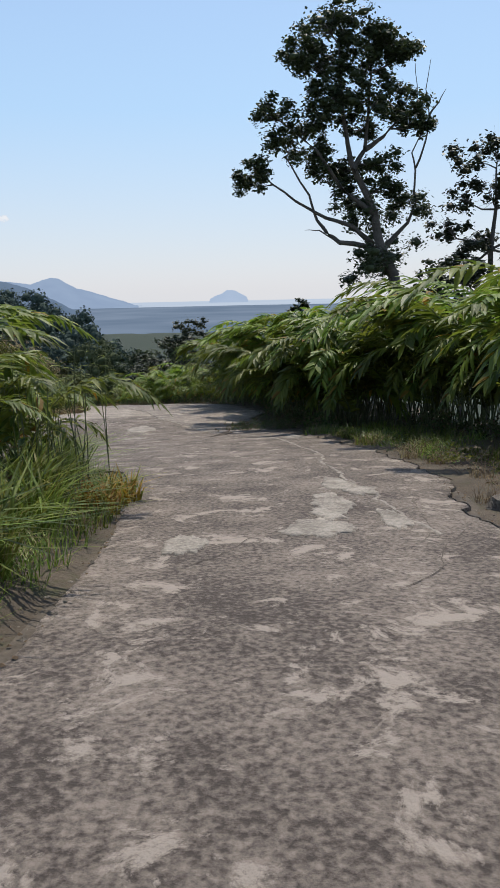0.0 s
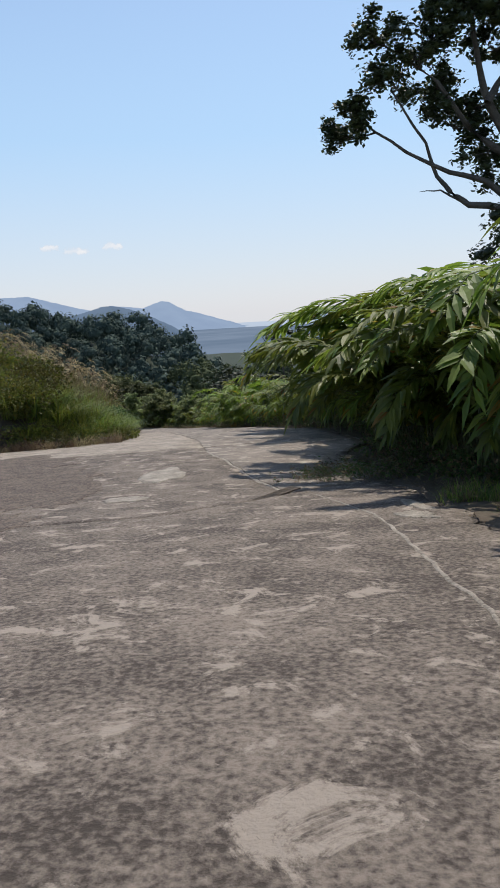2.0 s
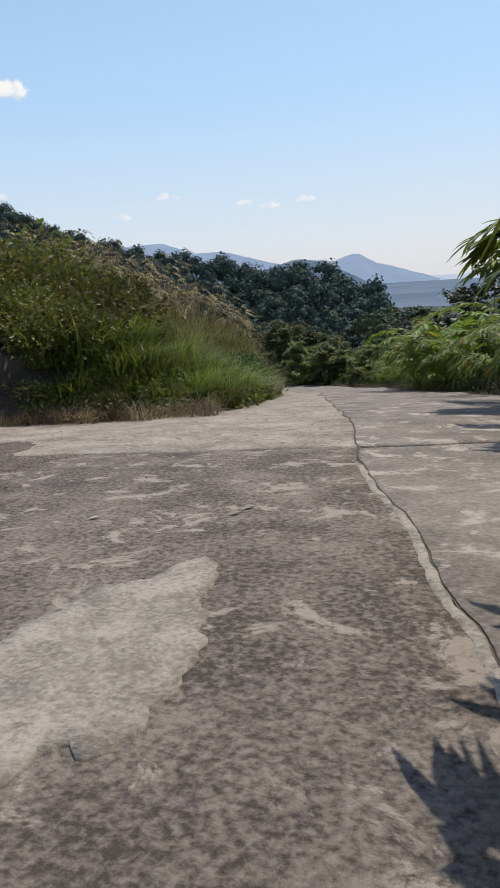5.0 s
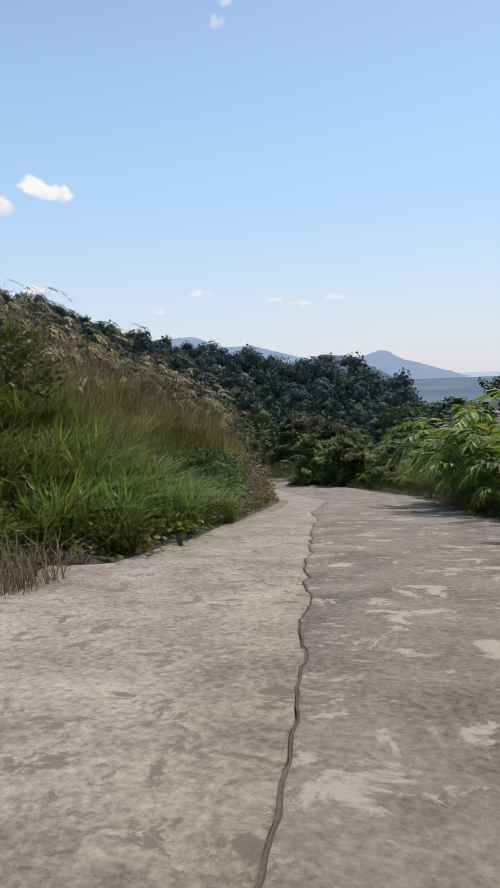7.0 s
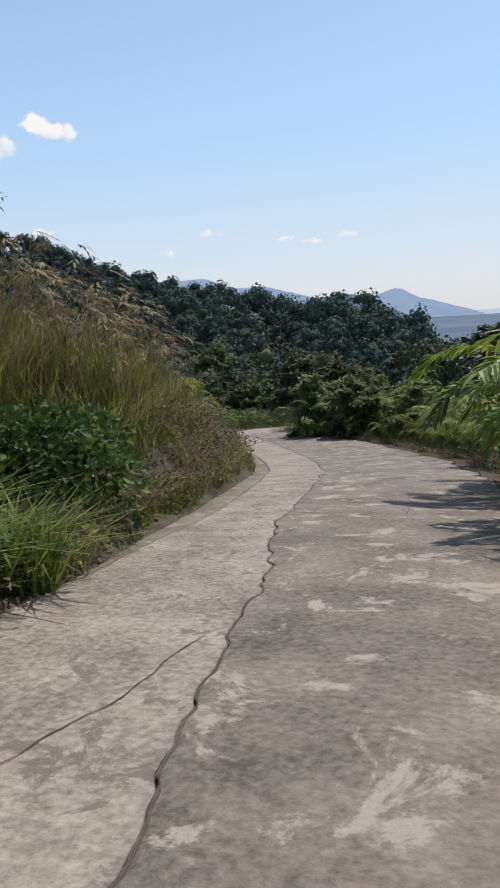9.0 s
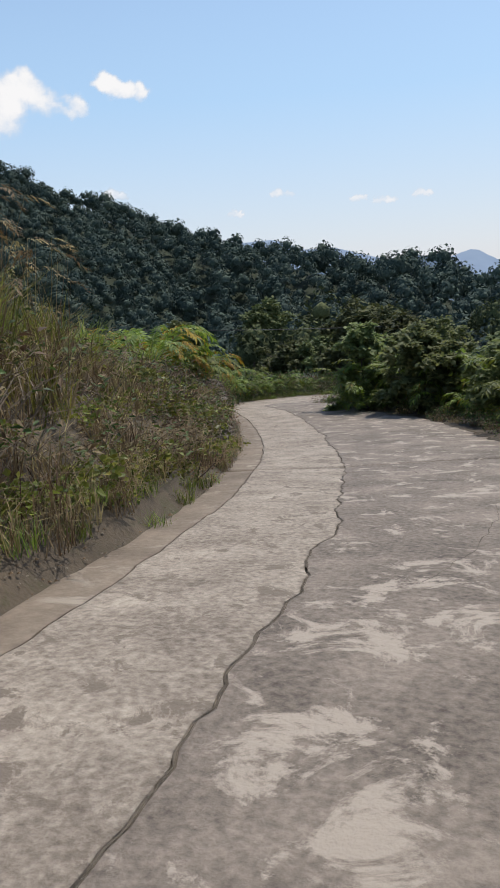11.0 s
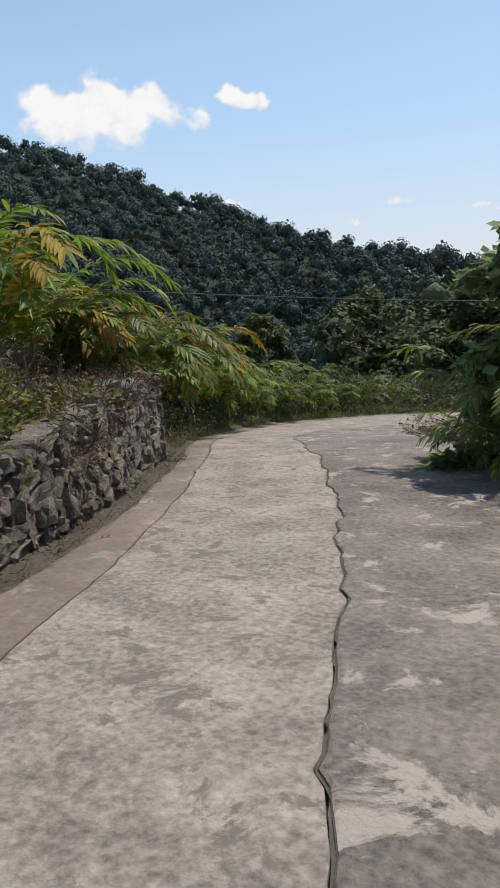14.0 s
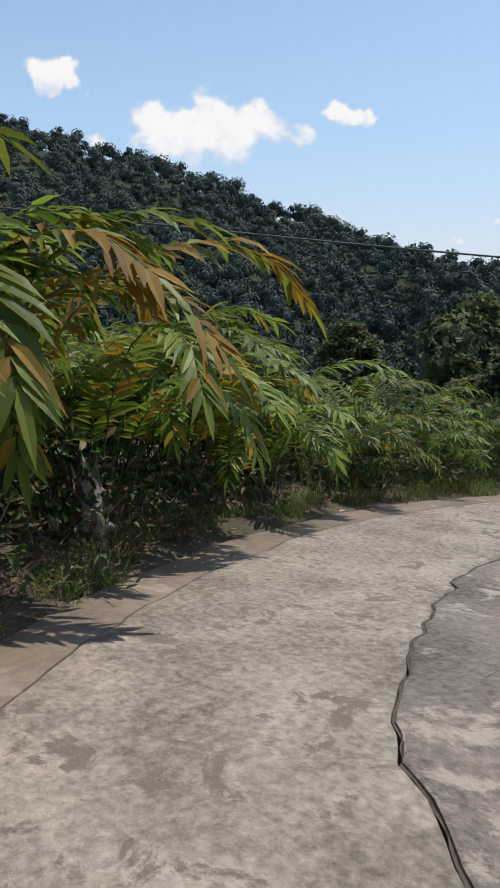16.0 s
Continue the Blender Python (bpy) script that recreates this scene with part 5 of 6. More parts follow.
def spreading_tree(name, fork, foot, label):
    """A tall tree whose crooked limbs carry separate rounded leaf masses."""
    root = new(name)
    root.location = foot
    b, fork = Vector(foot), Vector(fork)
    wood, joints = Soup(), []

    def limb(pts, thick, thin, seed):
        path = []
        for i, (x, z) in enumerate(pts):
            deep = 1.2 * noise.noise(Vector((x * 0.35, z * 0.35, seed)))
            path.append(fork + Vector((x, deep, z)) - b)
        fine = []
        for p, q in zip(path[:-1], path[1:]):
            for u in (0, 0.34, 0.67):
                k = p.lerp(q, u)
                fine.append(k + noise.noise_vector(k * 1.3) * 0.09)
        fine.append(path[-1])
        m = len(fine) - 1
        wood.tube(fine, [thick + (thin - thick) * (i / m) ** 0.8 for i in range(m + 1)], 8)
        return fine

    stem = limb(BOUGHS[0], 0.33, 0.05, 0)
    wood.tube([Vector((0, 0, -0.5)), Vector((0.1, 0, 1.0)), stem[0].lerp(Vector((0, 0, 0)), 0.5), stem[0]], [0.55, 0.44, 0.37, 0.33], 10)
    joints += stem[2:]
    for k, pts in enumerate(BOUGHS[1:]):
        joints += limb(pts, 0.17, 0.04, k + 1)
    for k, pts in enumerate(DEAD_BOUGHS):
        limb(pts, 0.07, 0.012, 0.4 * k)
    cs, rs = [], []
    for x, z, r in LEAF_MASSES:
        r *= 1.22
        q = fork + Vector((x, rnd(-1.3, 1.3), z)) - b
        f = min(joints, key=lambda j: (j - q).length + (1.5 if j.z > q.z else 0))
        mid = f.lerp(q, 0.55) + Vector((rnd(-0.2, 0.2), rnd(-0.2, 0.2), -0.15))
        wood.tube([f, mid, q], [0.06, 0.045, 0.02], 5)
        for _ in range(11):
            d = Vector((random.gauss(0, 1), random.gauss(0, 1), random.gauss(0.1, 0.75))).normalized() * r * rnd(0.35, 1.08)
            d.z *= 0.85
            cs.append(tuple(q + d))
            rs.append(r * rnd(0.34, 0.54))
            wood.tube([mid, mid.lerp(q, 0.6) + d * 0.4, q + d], [0.03, 0.02, 0.006], 3)
    new("trunk", wood.mesh("trunk", [M_BARK], True)).parent = root
    new("crown", leaf_mass("crown", leaf_cloud(cs, rs, 84, 0.21, 0.75, 1), blobs(cs, [q * 0.55 for q in rs], 1, 0.65), M_TREE)).parent = root
    tagged(root, label, "tree")


spreading_tree("tall_tree", (8.47, 43.0, 3.5), (8.8, 43.3, rest(8.8, 43.3)), "tall open-crowned tree with dark leaf clusters and bare lower limbs")
sec = [(-1.8, 0, 5.4, 1.3), (0.2, 0, 6.4, 1.5), (1.6, 0.4, 4.6, 1.6), (-2.0, 0.5, 3.4, 1.2), (0, 0, 3.4, 1.3), (2.6, 0, 2.2, 1.5), (-0.6, 0.4, 0.6, 1.3), (-2.8, 0, 1.2, 1.2), (4.2, 0, 4.8, 1.6), (1.4, 0, -0.6, 1.4), (-1.4, 0, -1.6, 1.3)]
F = Vector((16.0, 48.0, 3.6))
base = (16.4, 48.5, rest(16.4, 48.5))
tree("tree", base, [base, (16.2, 48, -2), F, F + Vector((0.2, 0, 2.5)), F + Vector((0.1, 0, 5))], [(F + Vector(q[:3]), q[3] * 1.1) for q in sec], 0.28, 0.28, 60, M_TREE, "dark broadleaved tree below the road", "trees below the road", seed=2)


def simple_tree(x, y, top, wide, mat, label, group, leaf=0.28, per=26, seed=0, low=0.5, trunk=0.16, mass=9, base_z=None):
    z = rest(x, y) if base_z is None else base_z
    H = top - z
    cr = []
    for k in range(mass):
        a, u = k * 2.4, (k + 0.5) / mass
        rr = wide * math.sqrt(u) * 0.75
        cr.append(((x + rr * math.cos(a), y + rr * math.sin(a), top - wide * 0.35 - (u ** 1.4) * H * low * rnd(0.7, 1.1)), wide * rnd(0.38, 0.52)))
    return tree("tree", (x, y, z), [(x, y, z), (x + 0.1, y, z + H * 0.3), (x, y + 0.1, z + H * 0.55), (x - 0.1, y, z + H * 0.8)], cr, trunk, leaf, per, mat, label, group, seed=seed)


for k, (x, y, top, wide) in enumerate(((3.6, 51, 0.7, 1.3), (-6.9, 84, -1.0, 3.6), (-9.3, 84, -3.3, 2.8), (-9.6, 70, -4.6, 2.6), (-13.0, 84, -5.0, 2.6), (7.4, 42, 0.9, 1.6), (11.5, 44, 3.0, 2.0), (13.8, 46, 4.2, 2.0))):
    simple_tree(x, y, top, wide, M_TREE, "dark rounded broadleaved tree below the road", "trees below the road", seed=10 + k)
for k, s in enumerate(np.arange(81.5, 95, 2.2)):
    p = on_road(s, float(right_edge(s)) + 4.2 + (k % 3) * 0.9)
    simple_tree(p.x, p.y, p.z + 2.2 + 0.35 * (k % 4), 1.15, M_WOOD_NEAR, "small leafy green tree beside the road", "small trees beside the road", 0.2, 50, 50 + k, 0.85, 0.06)
for k, (x, y, top, wide) in enumerate(((-20.2, 79.4, -7.7, 1.35), (-17.6, 75.6, -7.9, 1.3), (-14.5, 72.5, -7.2, 1.4), (-20.0, 83, -7.6, 1.8))):
    simple_tree(x, y, top, wide, M_SAPLING, "small leafy green tree beside the road", "small trees beside the road", 0.2, 60, 30 + k, 0.75, 0.08)

for k, (x, y, top, wide) in enumerate(((-21.5, 77.5, -7.2, 1.2), (-18.6, 75.8, -7.3, 1.4))):
    simple_tree(x, y, top, wide, M_SAPLING, "small leafy yellow-green tree beside the road", "small trees beside the road", 0.2, 70, 40 + k, 1.0, 0.05, 14)

for k, (x, y, top, wide) in enumerate(((-31.9, 102, -7.2, 3.6), (-27.5, 99, -8.4, 3.0), (-44, 112, -11.0, 3.4), (-38, 110, -10.0, 3.2))):
    simple_tree(x, y, top, wide, M_WOOD_NEAR, "rounded green tree on the valley slope", "trees on the valley slope", 0.34, 150, 70 + k, 0.7, 0.2)
for k, (x, y, top, wide) in enumerate(((-63.4, 140, -8.2, 5.0), (-74, 134, -10.4, 4.2), (-52, 141, -12.0, 3.8))):
    simple_tree(x, y, top, wide, M_WOOD_NEAR, "broad rounded grey-green tree down in the valley", "broad trees in the valley", 0.5, 190, 90 + k, 0.5, 0.3, 16)


# woods in the valley and on the ridge beyond
def build_woods():
    rng = np.random.default_rng(7)
    az_r = np.array([(-14, 90), (6, 150), (9.7, 150), (11.8, 235), (18.8, 325), (30, 395), (40, 460), (46.5, 500), (56, 480), (66, 480), (80, 500)])
    for name, count, r0, r1, tall, leaf, n, per, near, mat, label in (
            ("valley_woods", 270, 46, 150, (6.5, 11.5), 0.64, 9, 66, 1, M_VALLEY, "mixed green woods in the valley below the road"),
            ("ridge_forest", 1170, 110, 520, (9, 17), 1.4, 4, 60, 2, M_FOREST_HAZED, "dense dark green forest on the ridge across the valley, blued by painted haze")):
        even = np.arange(count * 3)          # evenly spread, never in rows
        az = -12 + 86 * ((even * 0.7548776662 + rng.uniform(0, 0.006, count * 3)) % 1)
        r = r0 + (r1 - r0) * ((even * 0.5698402910) % 1) ** 0.7
        lim = np.interp(az, az_r[:, 0], az_r[:, 1])
        ok = (r < lim + 32)
        az, r = np.radians(az[ok][:count]), r[ok][:count]
        x, y = -18 - r * np.sin(az), 62 + r * np.cos(az)
        s, d, _ = road_coords(x, y)
        keep = (np.abs(d) > 14) & (np.hypot(x + 26, y - 80) > (40 if near == 1 else 60))
        x, y, r = x[keep], y[keep], r[keep]
        z = ground_z(x, y)
        m = len(x)
        h = rng.uniform(*tall, m) * np.where(rng.uniform(0, 1, m) < 0.1, 1.3 if near == 2 else 1.0, 1)
        h = h * np.clip(r / 260, 0.55, 1) if near == 2 else h
        w = (h * 0.6 + 5.0) * rng.uniform(0.4, 0.66, m) * np.clip(r / 260, 0.7, 1) if near == 2 else h * rng.uniform(0.34, 0.52, m)
        cx, cy, cw, ch, cz = (np.repeat(v, n) for v in (x, y, w, h, z))
        k = len(cx)
        first = np.arange(k) % n == 0           # the top lobe of each crown, then side lobes lower down
        a, u = rng.uniform(0, math.tau, k), np.where(first, 0, rng.uniform(0.3, 1, k))
        rr = cw * u * 0.7
        centre = np.stack([cx + rr * np.cos(a), cy + rr * np.sin(a), cz + ch * np.where(first, 0.7, 0.72 - 0.42 * u + rng.uniform(-0.08, 0.06, k))], 1)
        wide = cw * np.where(first, rng.uniform(0.34, 0.55, k), rng.uniform(0.34, 0.6, k))
        high = wide * rng.uniform(0.7, 1.15, k)
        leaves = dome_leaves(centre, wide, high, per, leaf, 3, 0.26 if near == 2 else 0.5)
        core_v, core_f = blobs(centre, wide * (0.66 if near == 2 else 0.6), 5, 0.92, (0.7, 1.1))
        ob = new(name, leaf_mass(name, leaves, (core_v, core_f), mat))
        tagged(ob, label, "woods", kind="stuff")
        wood = Soup()
        for i in range(m):
            if r[i] < 170:
                wood.tube([(x[i], y[i], z[i] - 0.5), (x[i] + 0.2, y[i], z[i] + h[i] * 0.5), (x[i], y[i], z[i] + h[i] * 0.8)], [0.15, 0.11, 0.05], 4)
        ob = new(name + "_trunks", wood.mesh(name + "_trunks", [M_BARK]))
        tagged(ob, "grey-brown trunks among the leaves", "woods", kind="stuff")


build_woods()

# ---------------------------------------------------------------- distance, its haze painted as glow: plain, sea, hills, island, clouds
# emission stands in for hazy air: the blue is put into each colour
M_SEA = haze_glow_material("hazy_sea", (0.38, 0.45, 0.555), (0.42, 0.485, 0.58), 0.002)
M_PLAIN = haze_glow_material("hazy_plain", (0.115, 0.16, 0.23), (0.175, 0.225, 0.305), 0.004)
M_HILL_A = haze_glow_material("hazy_hill", (0.215, 0.285, 0.41), (0.25, 0.325, 0.45), 0.006)
M_HILL_B = haze_glow_material("dark_hazy_hill", (0.10, 0.145, 0.215), (0.135, 0.185, 0.265), 0.008)
M_HILL_C = haze_glow_material("hazy_island", (0.30, 0.38, 0.51), (0.335, 0.41, 0.54), 0.006)


def way(az, r, z):
    """Place at azimuth az (degrees, to the left of the +y axis) and r metres."""
    a = radians(az)
    return (-r * math.sin(a), r * math.cos(a), z)


def flat_sheet(name, r0, r1, z, mat, label, a0=-70, a1=110):
    verts, faces = [], []
    n = 60
    for i in range(n + 1):
        a = a0 + (a1 - a0) * i / n
        verts += [way(a, r0, z), way(a, r1, z)]
    for i in range(n):
        faces.append((2 * i, 2 * i + 1, 2 * i + 3, 2 * i + 2))
    ob = new(name, raw(name, verts, faces, mat))
    tagged(ob, label, "backdrop", kind="structure")
    return ob


def skyline(name, r, foot, outline, mat, label, deep=300, rough=2.0, seed=0):
    """A far hill: a ridge with a front and a back slope. outline: azimuth, elevation of the crest in degrees."""
    az = np.array([p[0] for p in outline], float)
    el = np.array([p[1] for p in outline], float)
    n = 460
    verts, faces = [], []
    for i in range(n + 1):
        a = az[0] + (az[-1] - az[0]) * i / n
        h = r * math.tan(radians(float(np.interp(a, az, el)))) + 1.4
        h += rough * (noise.noise(Vector((a * 2.2, seed, 0))) + 0.6 * noise.noise(Vector((a * 9, seed, 3))) + 0.9 * noise.noise(Vector((a * 26, seed, 5))))
        verts += [way(a, r - deep, foot), way(a, r - deep * 0.45, foot + (h - foot) * 0.55), way(a, r, max(h, foot)), way(a, r + deep, foot)]
    for i in range(n):
        for k in range(3):
            faces.append((4 * i + k, 4 * i + k + 4, 4 * i + k + 5, 4 * i + k + 1))
    ob = new(name, raw(name, verts, faces, mat, smooth=True))
    tagged(ob, label, "backdrop", kind="structure")
    return ob


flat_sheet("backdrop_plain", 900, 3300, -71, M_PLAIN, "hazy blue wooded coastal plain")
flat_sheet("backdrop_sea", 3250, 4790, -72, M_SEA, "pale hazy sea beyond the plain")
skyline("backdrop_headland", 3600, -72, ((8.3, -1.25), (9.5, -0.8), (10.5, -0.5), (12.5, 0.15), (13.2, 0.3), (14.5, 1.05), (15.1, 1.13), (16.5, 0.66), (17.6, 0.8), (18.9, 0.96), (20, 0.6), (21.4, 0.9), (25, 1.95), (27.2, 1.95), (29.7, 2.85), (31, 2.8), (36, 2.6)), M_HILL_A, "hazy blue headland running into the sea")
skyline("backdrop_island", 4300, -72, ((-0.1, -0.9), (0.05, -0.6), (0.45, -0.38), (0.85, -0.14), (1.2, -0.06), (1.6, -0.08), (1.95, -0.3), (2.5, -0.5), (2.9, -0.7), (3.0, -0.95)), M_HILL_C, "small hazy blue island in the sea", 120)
skyline("backdrop_near_hill", 2600, -160, ((8.0, -3.4), (11.8, -2.4), (13.3, -1.43), (14.7, -0.64), (16.7, 0.36), (18.35, 0.86), (19.4, 0.97), (20.8, 0.6), (22, 0.3), (30, 0.4)), M_HILL_B, "dark wooded hill across the bay, blue with painted haze")


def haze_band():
    """A glowing ring added all round the horizon: bright haze painted as emission, fading upwards."""
    m = bpy.data.materials.new("horizon_haze_glow")
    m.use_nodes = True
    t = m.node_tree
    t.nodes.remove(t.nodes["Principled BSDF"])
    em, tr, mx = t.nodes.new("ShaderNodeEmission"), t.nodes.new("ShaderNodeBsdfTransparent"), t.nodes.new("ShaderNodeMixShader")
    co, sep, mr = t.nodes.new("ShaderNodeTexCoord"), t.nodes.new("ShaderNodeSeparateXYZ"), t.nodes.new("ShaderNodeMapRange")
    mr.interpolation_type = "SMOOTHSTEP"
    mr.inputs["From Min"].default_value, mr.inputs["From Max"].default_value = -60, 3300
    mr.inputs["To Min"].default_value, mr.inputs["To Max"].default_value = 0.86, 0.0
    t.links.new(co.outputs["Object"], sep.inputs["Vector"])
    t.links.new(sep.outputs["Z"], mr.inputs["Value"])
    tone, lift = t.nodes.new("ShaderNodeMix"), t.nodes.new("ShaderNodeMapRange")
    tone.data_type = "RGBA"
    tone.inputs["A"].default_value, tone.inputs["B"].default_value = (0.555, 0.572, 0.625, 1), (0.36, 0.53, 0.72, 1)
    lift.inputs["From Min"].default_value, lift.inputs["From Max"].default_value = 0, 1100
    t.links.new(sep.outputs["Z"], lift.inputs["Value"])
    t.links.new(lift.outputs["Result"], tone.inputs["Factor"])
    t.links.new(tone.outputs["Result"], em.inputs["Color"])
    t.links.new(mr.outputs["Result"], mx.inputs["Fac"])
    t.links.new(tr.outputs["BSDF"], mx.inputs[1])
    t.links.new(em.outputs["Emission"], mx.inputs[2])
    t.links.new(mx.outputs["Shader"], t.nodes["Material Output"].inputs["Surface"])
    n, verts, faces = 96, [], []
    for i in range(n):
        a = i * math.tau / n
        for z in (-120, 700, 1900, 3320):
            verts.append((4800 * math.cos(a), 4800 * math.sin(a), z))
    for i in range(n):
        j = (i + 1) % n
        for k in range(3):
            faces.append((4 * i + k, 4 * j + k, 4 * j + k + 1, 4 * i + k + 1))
    ob = new("backdrop_haze_glow", raw("backdrop_haze_glow", verts, faces, m, smooth=True))
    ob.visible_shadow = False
    tagged(ob, "glowing ring that paints pale bright haze along the horizon", "backdrop", kind="structure")


haze_band()


def cloud_material():
    m = bpy.data.materials.new("cloud")
    m.use_nodes = True
    t = m.node_tree
    t.nodes.remove(t.nodes["Principled BSDF"])
    em, tr, mx = t.nodes.new("ShaderNodeEmission"), t.nodes.new("ShaderNodeBsdfTransparent"), t.nodes.new("ShaderNodeMixShader")
    co, n1, n2 = t.nodes.new("ShaderNodeTexCoord"), t.nodes.new("ShaderNodeTexNoise"), t.nodes.new("ShaderNodeTexNoise")
    n1.inputs["Scale"].default_value, n1.inputs["Detail"].default_value, n1.inputs["Roughness"].default_value = 0.008, 9, 0.56
    n2.inputs["Scale"].default_value, n2.inputs["Detail"].default_value = 0.006, 5
    info = t.nodes.new("ShaderNodeObjectInfo")
    sc = t.nodes.new("ShaderNodeVectorMath")
    sc.operation = "ADD"
    t.links.new(co.outputs["Object"], sc.inputs[0])
    t.links.new(info.outputs["Location"], sc.inputs[1])
    t.links.new(sc.outputs["Vector"], n1.inputs["Vector"])
    t.links.new(sc.outputs["Vector"], n2.inputs["Vector"])
    soft = t.nodes.new("ShaderNodeVertexColor")
    soft.layer_name = "thick"
    swing = t.nodes.new("ShaderNodeMath")      # noise, widened round zero
    swing.operation = "MULTIPLY_ADD"
    swing.inputs[1].default_value, swing.inputs[2].default_value = 1.3, -0.7
    t.links.new(n1.outputs["Fac"], swing.inputs[0])
    sumn = t.nodes.new("ShaderNodeMath")
    sumn.operation = "ADD"
    t.links.new(soft.outputs["Color"], sumn.inputs[0])
    t.links.new(swing.outputs[0], sumn.inputs[1])
    mr, edge, alpha = t.nodes.new("ShaderNodeMapRange"), t.nodes.new("ShaderNodeMapRange"), t.nodes.new("ShaderNodeMath")
    mr.interpolation_type = edge.interpolation_type = "SMOOTHSTEP"
    mr.inputs["From Min"].default_value, mr.inputs["From Max"].default_value = 0.02, 0.85
    edge.inputs["From Min"].default_value, edge.inputs["From Max"].default_value = 0.0, 0.3
    alpha.operation = "MULTIPLY"
    t.links.new(sumn.outputs[0], mr.inputs["Value"])
    t.links.new(soft.outputs["Color"], edge.inputs["Value"])
    t.links.new(mr.outputs["Result"], alpha.inputs[0])
    t.links.new(edge.outputs["Result"], alpha.inputs[1])
    t.links.new(alpha.outputs[0], mx.inputs["Fac"])
    # sunlit white and shaded grey are painted as glow, mixed by thickness
    mix = t.nodes.new("ShaderNodeMix")
    mix.data_type = "RGBA"
    mix.inputs["A"].default_value, mix.inputs["B"].default_value = (0.52, 0.56, 0.63, 1), (0.73, 0.725, 0.73, 1)
    r2 = t.nodes.new("ShaderNodeMapRange")
    r2.inputs["From Min"].default_value, r2.inputs["From Max"].default_value = 0.15, 0.9
    t.links.new(sumn.outputs[0], r2.inputs["Value"])
    t.links.new(r2.outputs["Result"], mix.inputs["Factor"])
    t.links.new(mix.outputs["Result"], em.inputs["Color"])
    t.links.new(tr.outputs["BSDF"], mx.inputs[1])
    t.links.new(em.outputs["Emission"], mx.inputs[2])
    t.links.new(mx.outputs["Shader"], t.nodes["Material Output"].inputs["Surface"])
    return m


M_CLOUD = cloud_material()


def cloud(az, el, wide, high, puffs, label, dense=1.0):
    """A cloud far off: a glowing grid sheet whose thickness swells in billowing heaps over a softer base (across, up,
    radius, in units of the cloud's size).
    """
    r = 4400
    w, h = r * math.tan(radians(wide)) * 1.5, r * math.tan(radians(high)) * 1.5
    nx, ny = (100, 56) if wide > 9 else (44, 26)
    verts, faces, thick = [], [], []
    for j in range(ny + 1):
        for i in range(nx + 1):
            u, v = i / nx * 2 - 1, j / ny * 2 - 1
            q = Vector((u * w / h * 1.5, v * 1.5, az))
            bend = noise.noise_vector(q * 1.3) * 0.3 + noise.noise_vector(q * 2.9) * 0.2 + noise.noise_vector(q * 6.3) * 0.1 + noise.noise_vector(q * 13) * 0.05
            px, py = q.x + bend.x, q.y + bend.y
            field = 0.0
            for pu, pv, pr in puffs:
                dd = math.hypot(px - pu * w / h, py - pv) / (pr * 1.25)
                field += max(0.0, 1 - dd * dd) ** 2
            edge = max(0.0, 1 - max(abs(u), abs(v)) ** 6)
            soft = 0.55 + 0.45 * min(1.0, max(0.0, (v * 1.5 + 0.85) / 0.9))
            thick.append(min(1.0, field * 1.1) * soft * edge * dense)
            verts.append((u * w / 2, 0, v * h / 2))
    for j in range(ny):
        for i in range(nx):
            a = j * (nx + 1) + i
            faces.append((a, a + 1, a + nx + 2, a + nx + 1))
    me = raw("backdrop_cloud", verts, faces, M_CLOUD)
    col = me.color_attributes.new("thick", "FLOAT_COLOR", "POINT")
    col.data.foreach_set("color", np.repeat(np.array(thick, dtype=np.float32)[:, None], 4, axis=1).ravel())
    ob = new("backdrop_cloud", me)
    c = way(az, r * math.cos(radians(el)), r * math.sin(radians(el)))
    ob.location = (c[0] - 10, c[1] + 40, c[2])
    ob.rotation_euler = (0, 0, radians(az))
    ob.visible_shadow = False
    tagged(ob, label, "cloud", kind="structure")


cloud(49.6, 13.3, 14.5, 5.4, ((-0.78, 0.3, 0.6), (-0.55, 0.1, 0.75), (-0.3, 0.2, 0.7), (-0.12, 0.65, 0.55), (0.05, 0.1, 0.7), (0.33, 0.35, 0.5), (0.5, -0.05, 0.6), (0.78, -0.05, 0.4), (-0.4, -0.4, 0.75), (0.1, -0.45, 0.7), (-0.75, -0.35, 0.5)), "bright white heaped cloud with grey base")
cloud(40.4, 14.1, 5.0, 3.0, ((-0.5, 0.25, 0.6), (-0.2, -0.05, 0.6), (0.2, -0.15, 0.5), (0.6, -0.3, 0.4)), "small white cloud")
cloud(62.0, 16.4, 5.2, 4.0, ((-0.4, 0.3, 0.6), (-0.1, 0.0, 0.75), (0.35, 0.25, 0.45), (-0.3, -0.4, 0.55), (0.5, -0.2, 0.4)), "white cloud puff")
cloud(59.2, 12.4, 2.4, 2.2, ((0.0, 0.0, 0.9),), "white cloud puff")
cloud(23.0, 26.8, 13, 3.6, ((-0.4, -0.2, 0.6), (0.1, 0.0, 0.65), (0.6, 0.2, 0.6)), "thin drifting cloud", 0.6)
cloud(26.9, 25.0, 2.6, 2.0, ((0.0, 0.0, 0.8),), "thin wisp of cloud", 0.6)
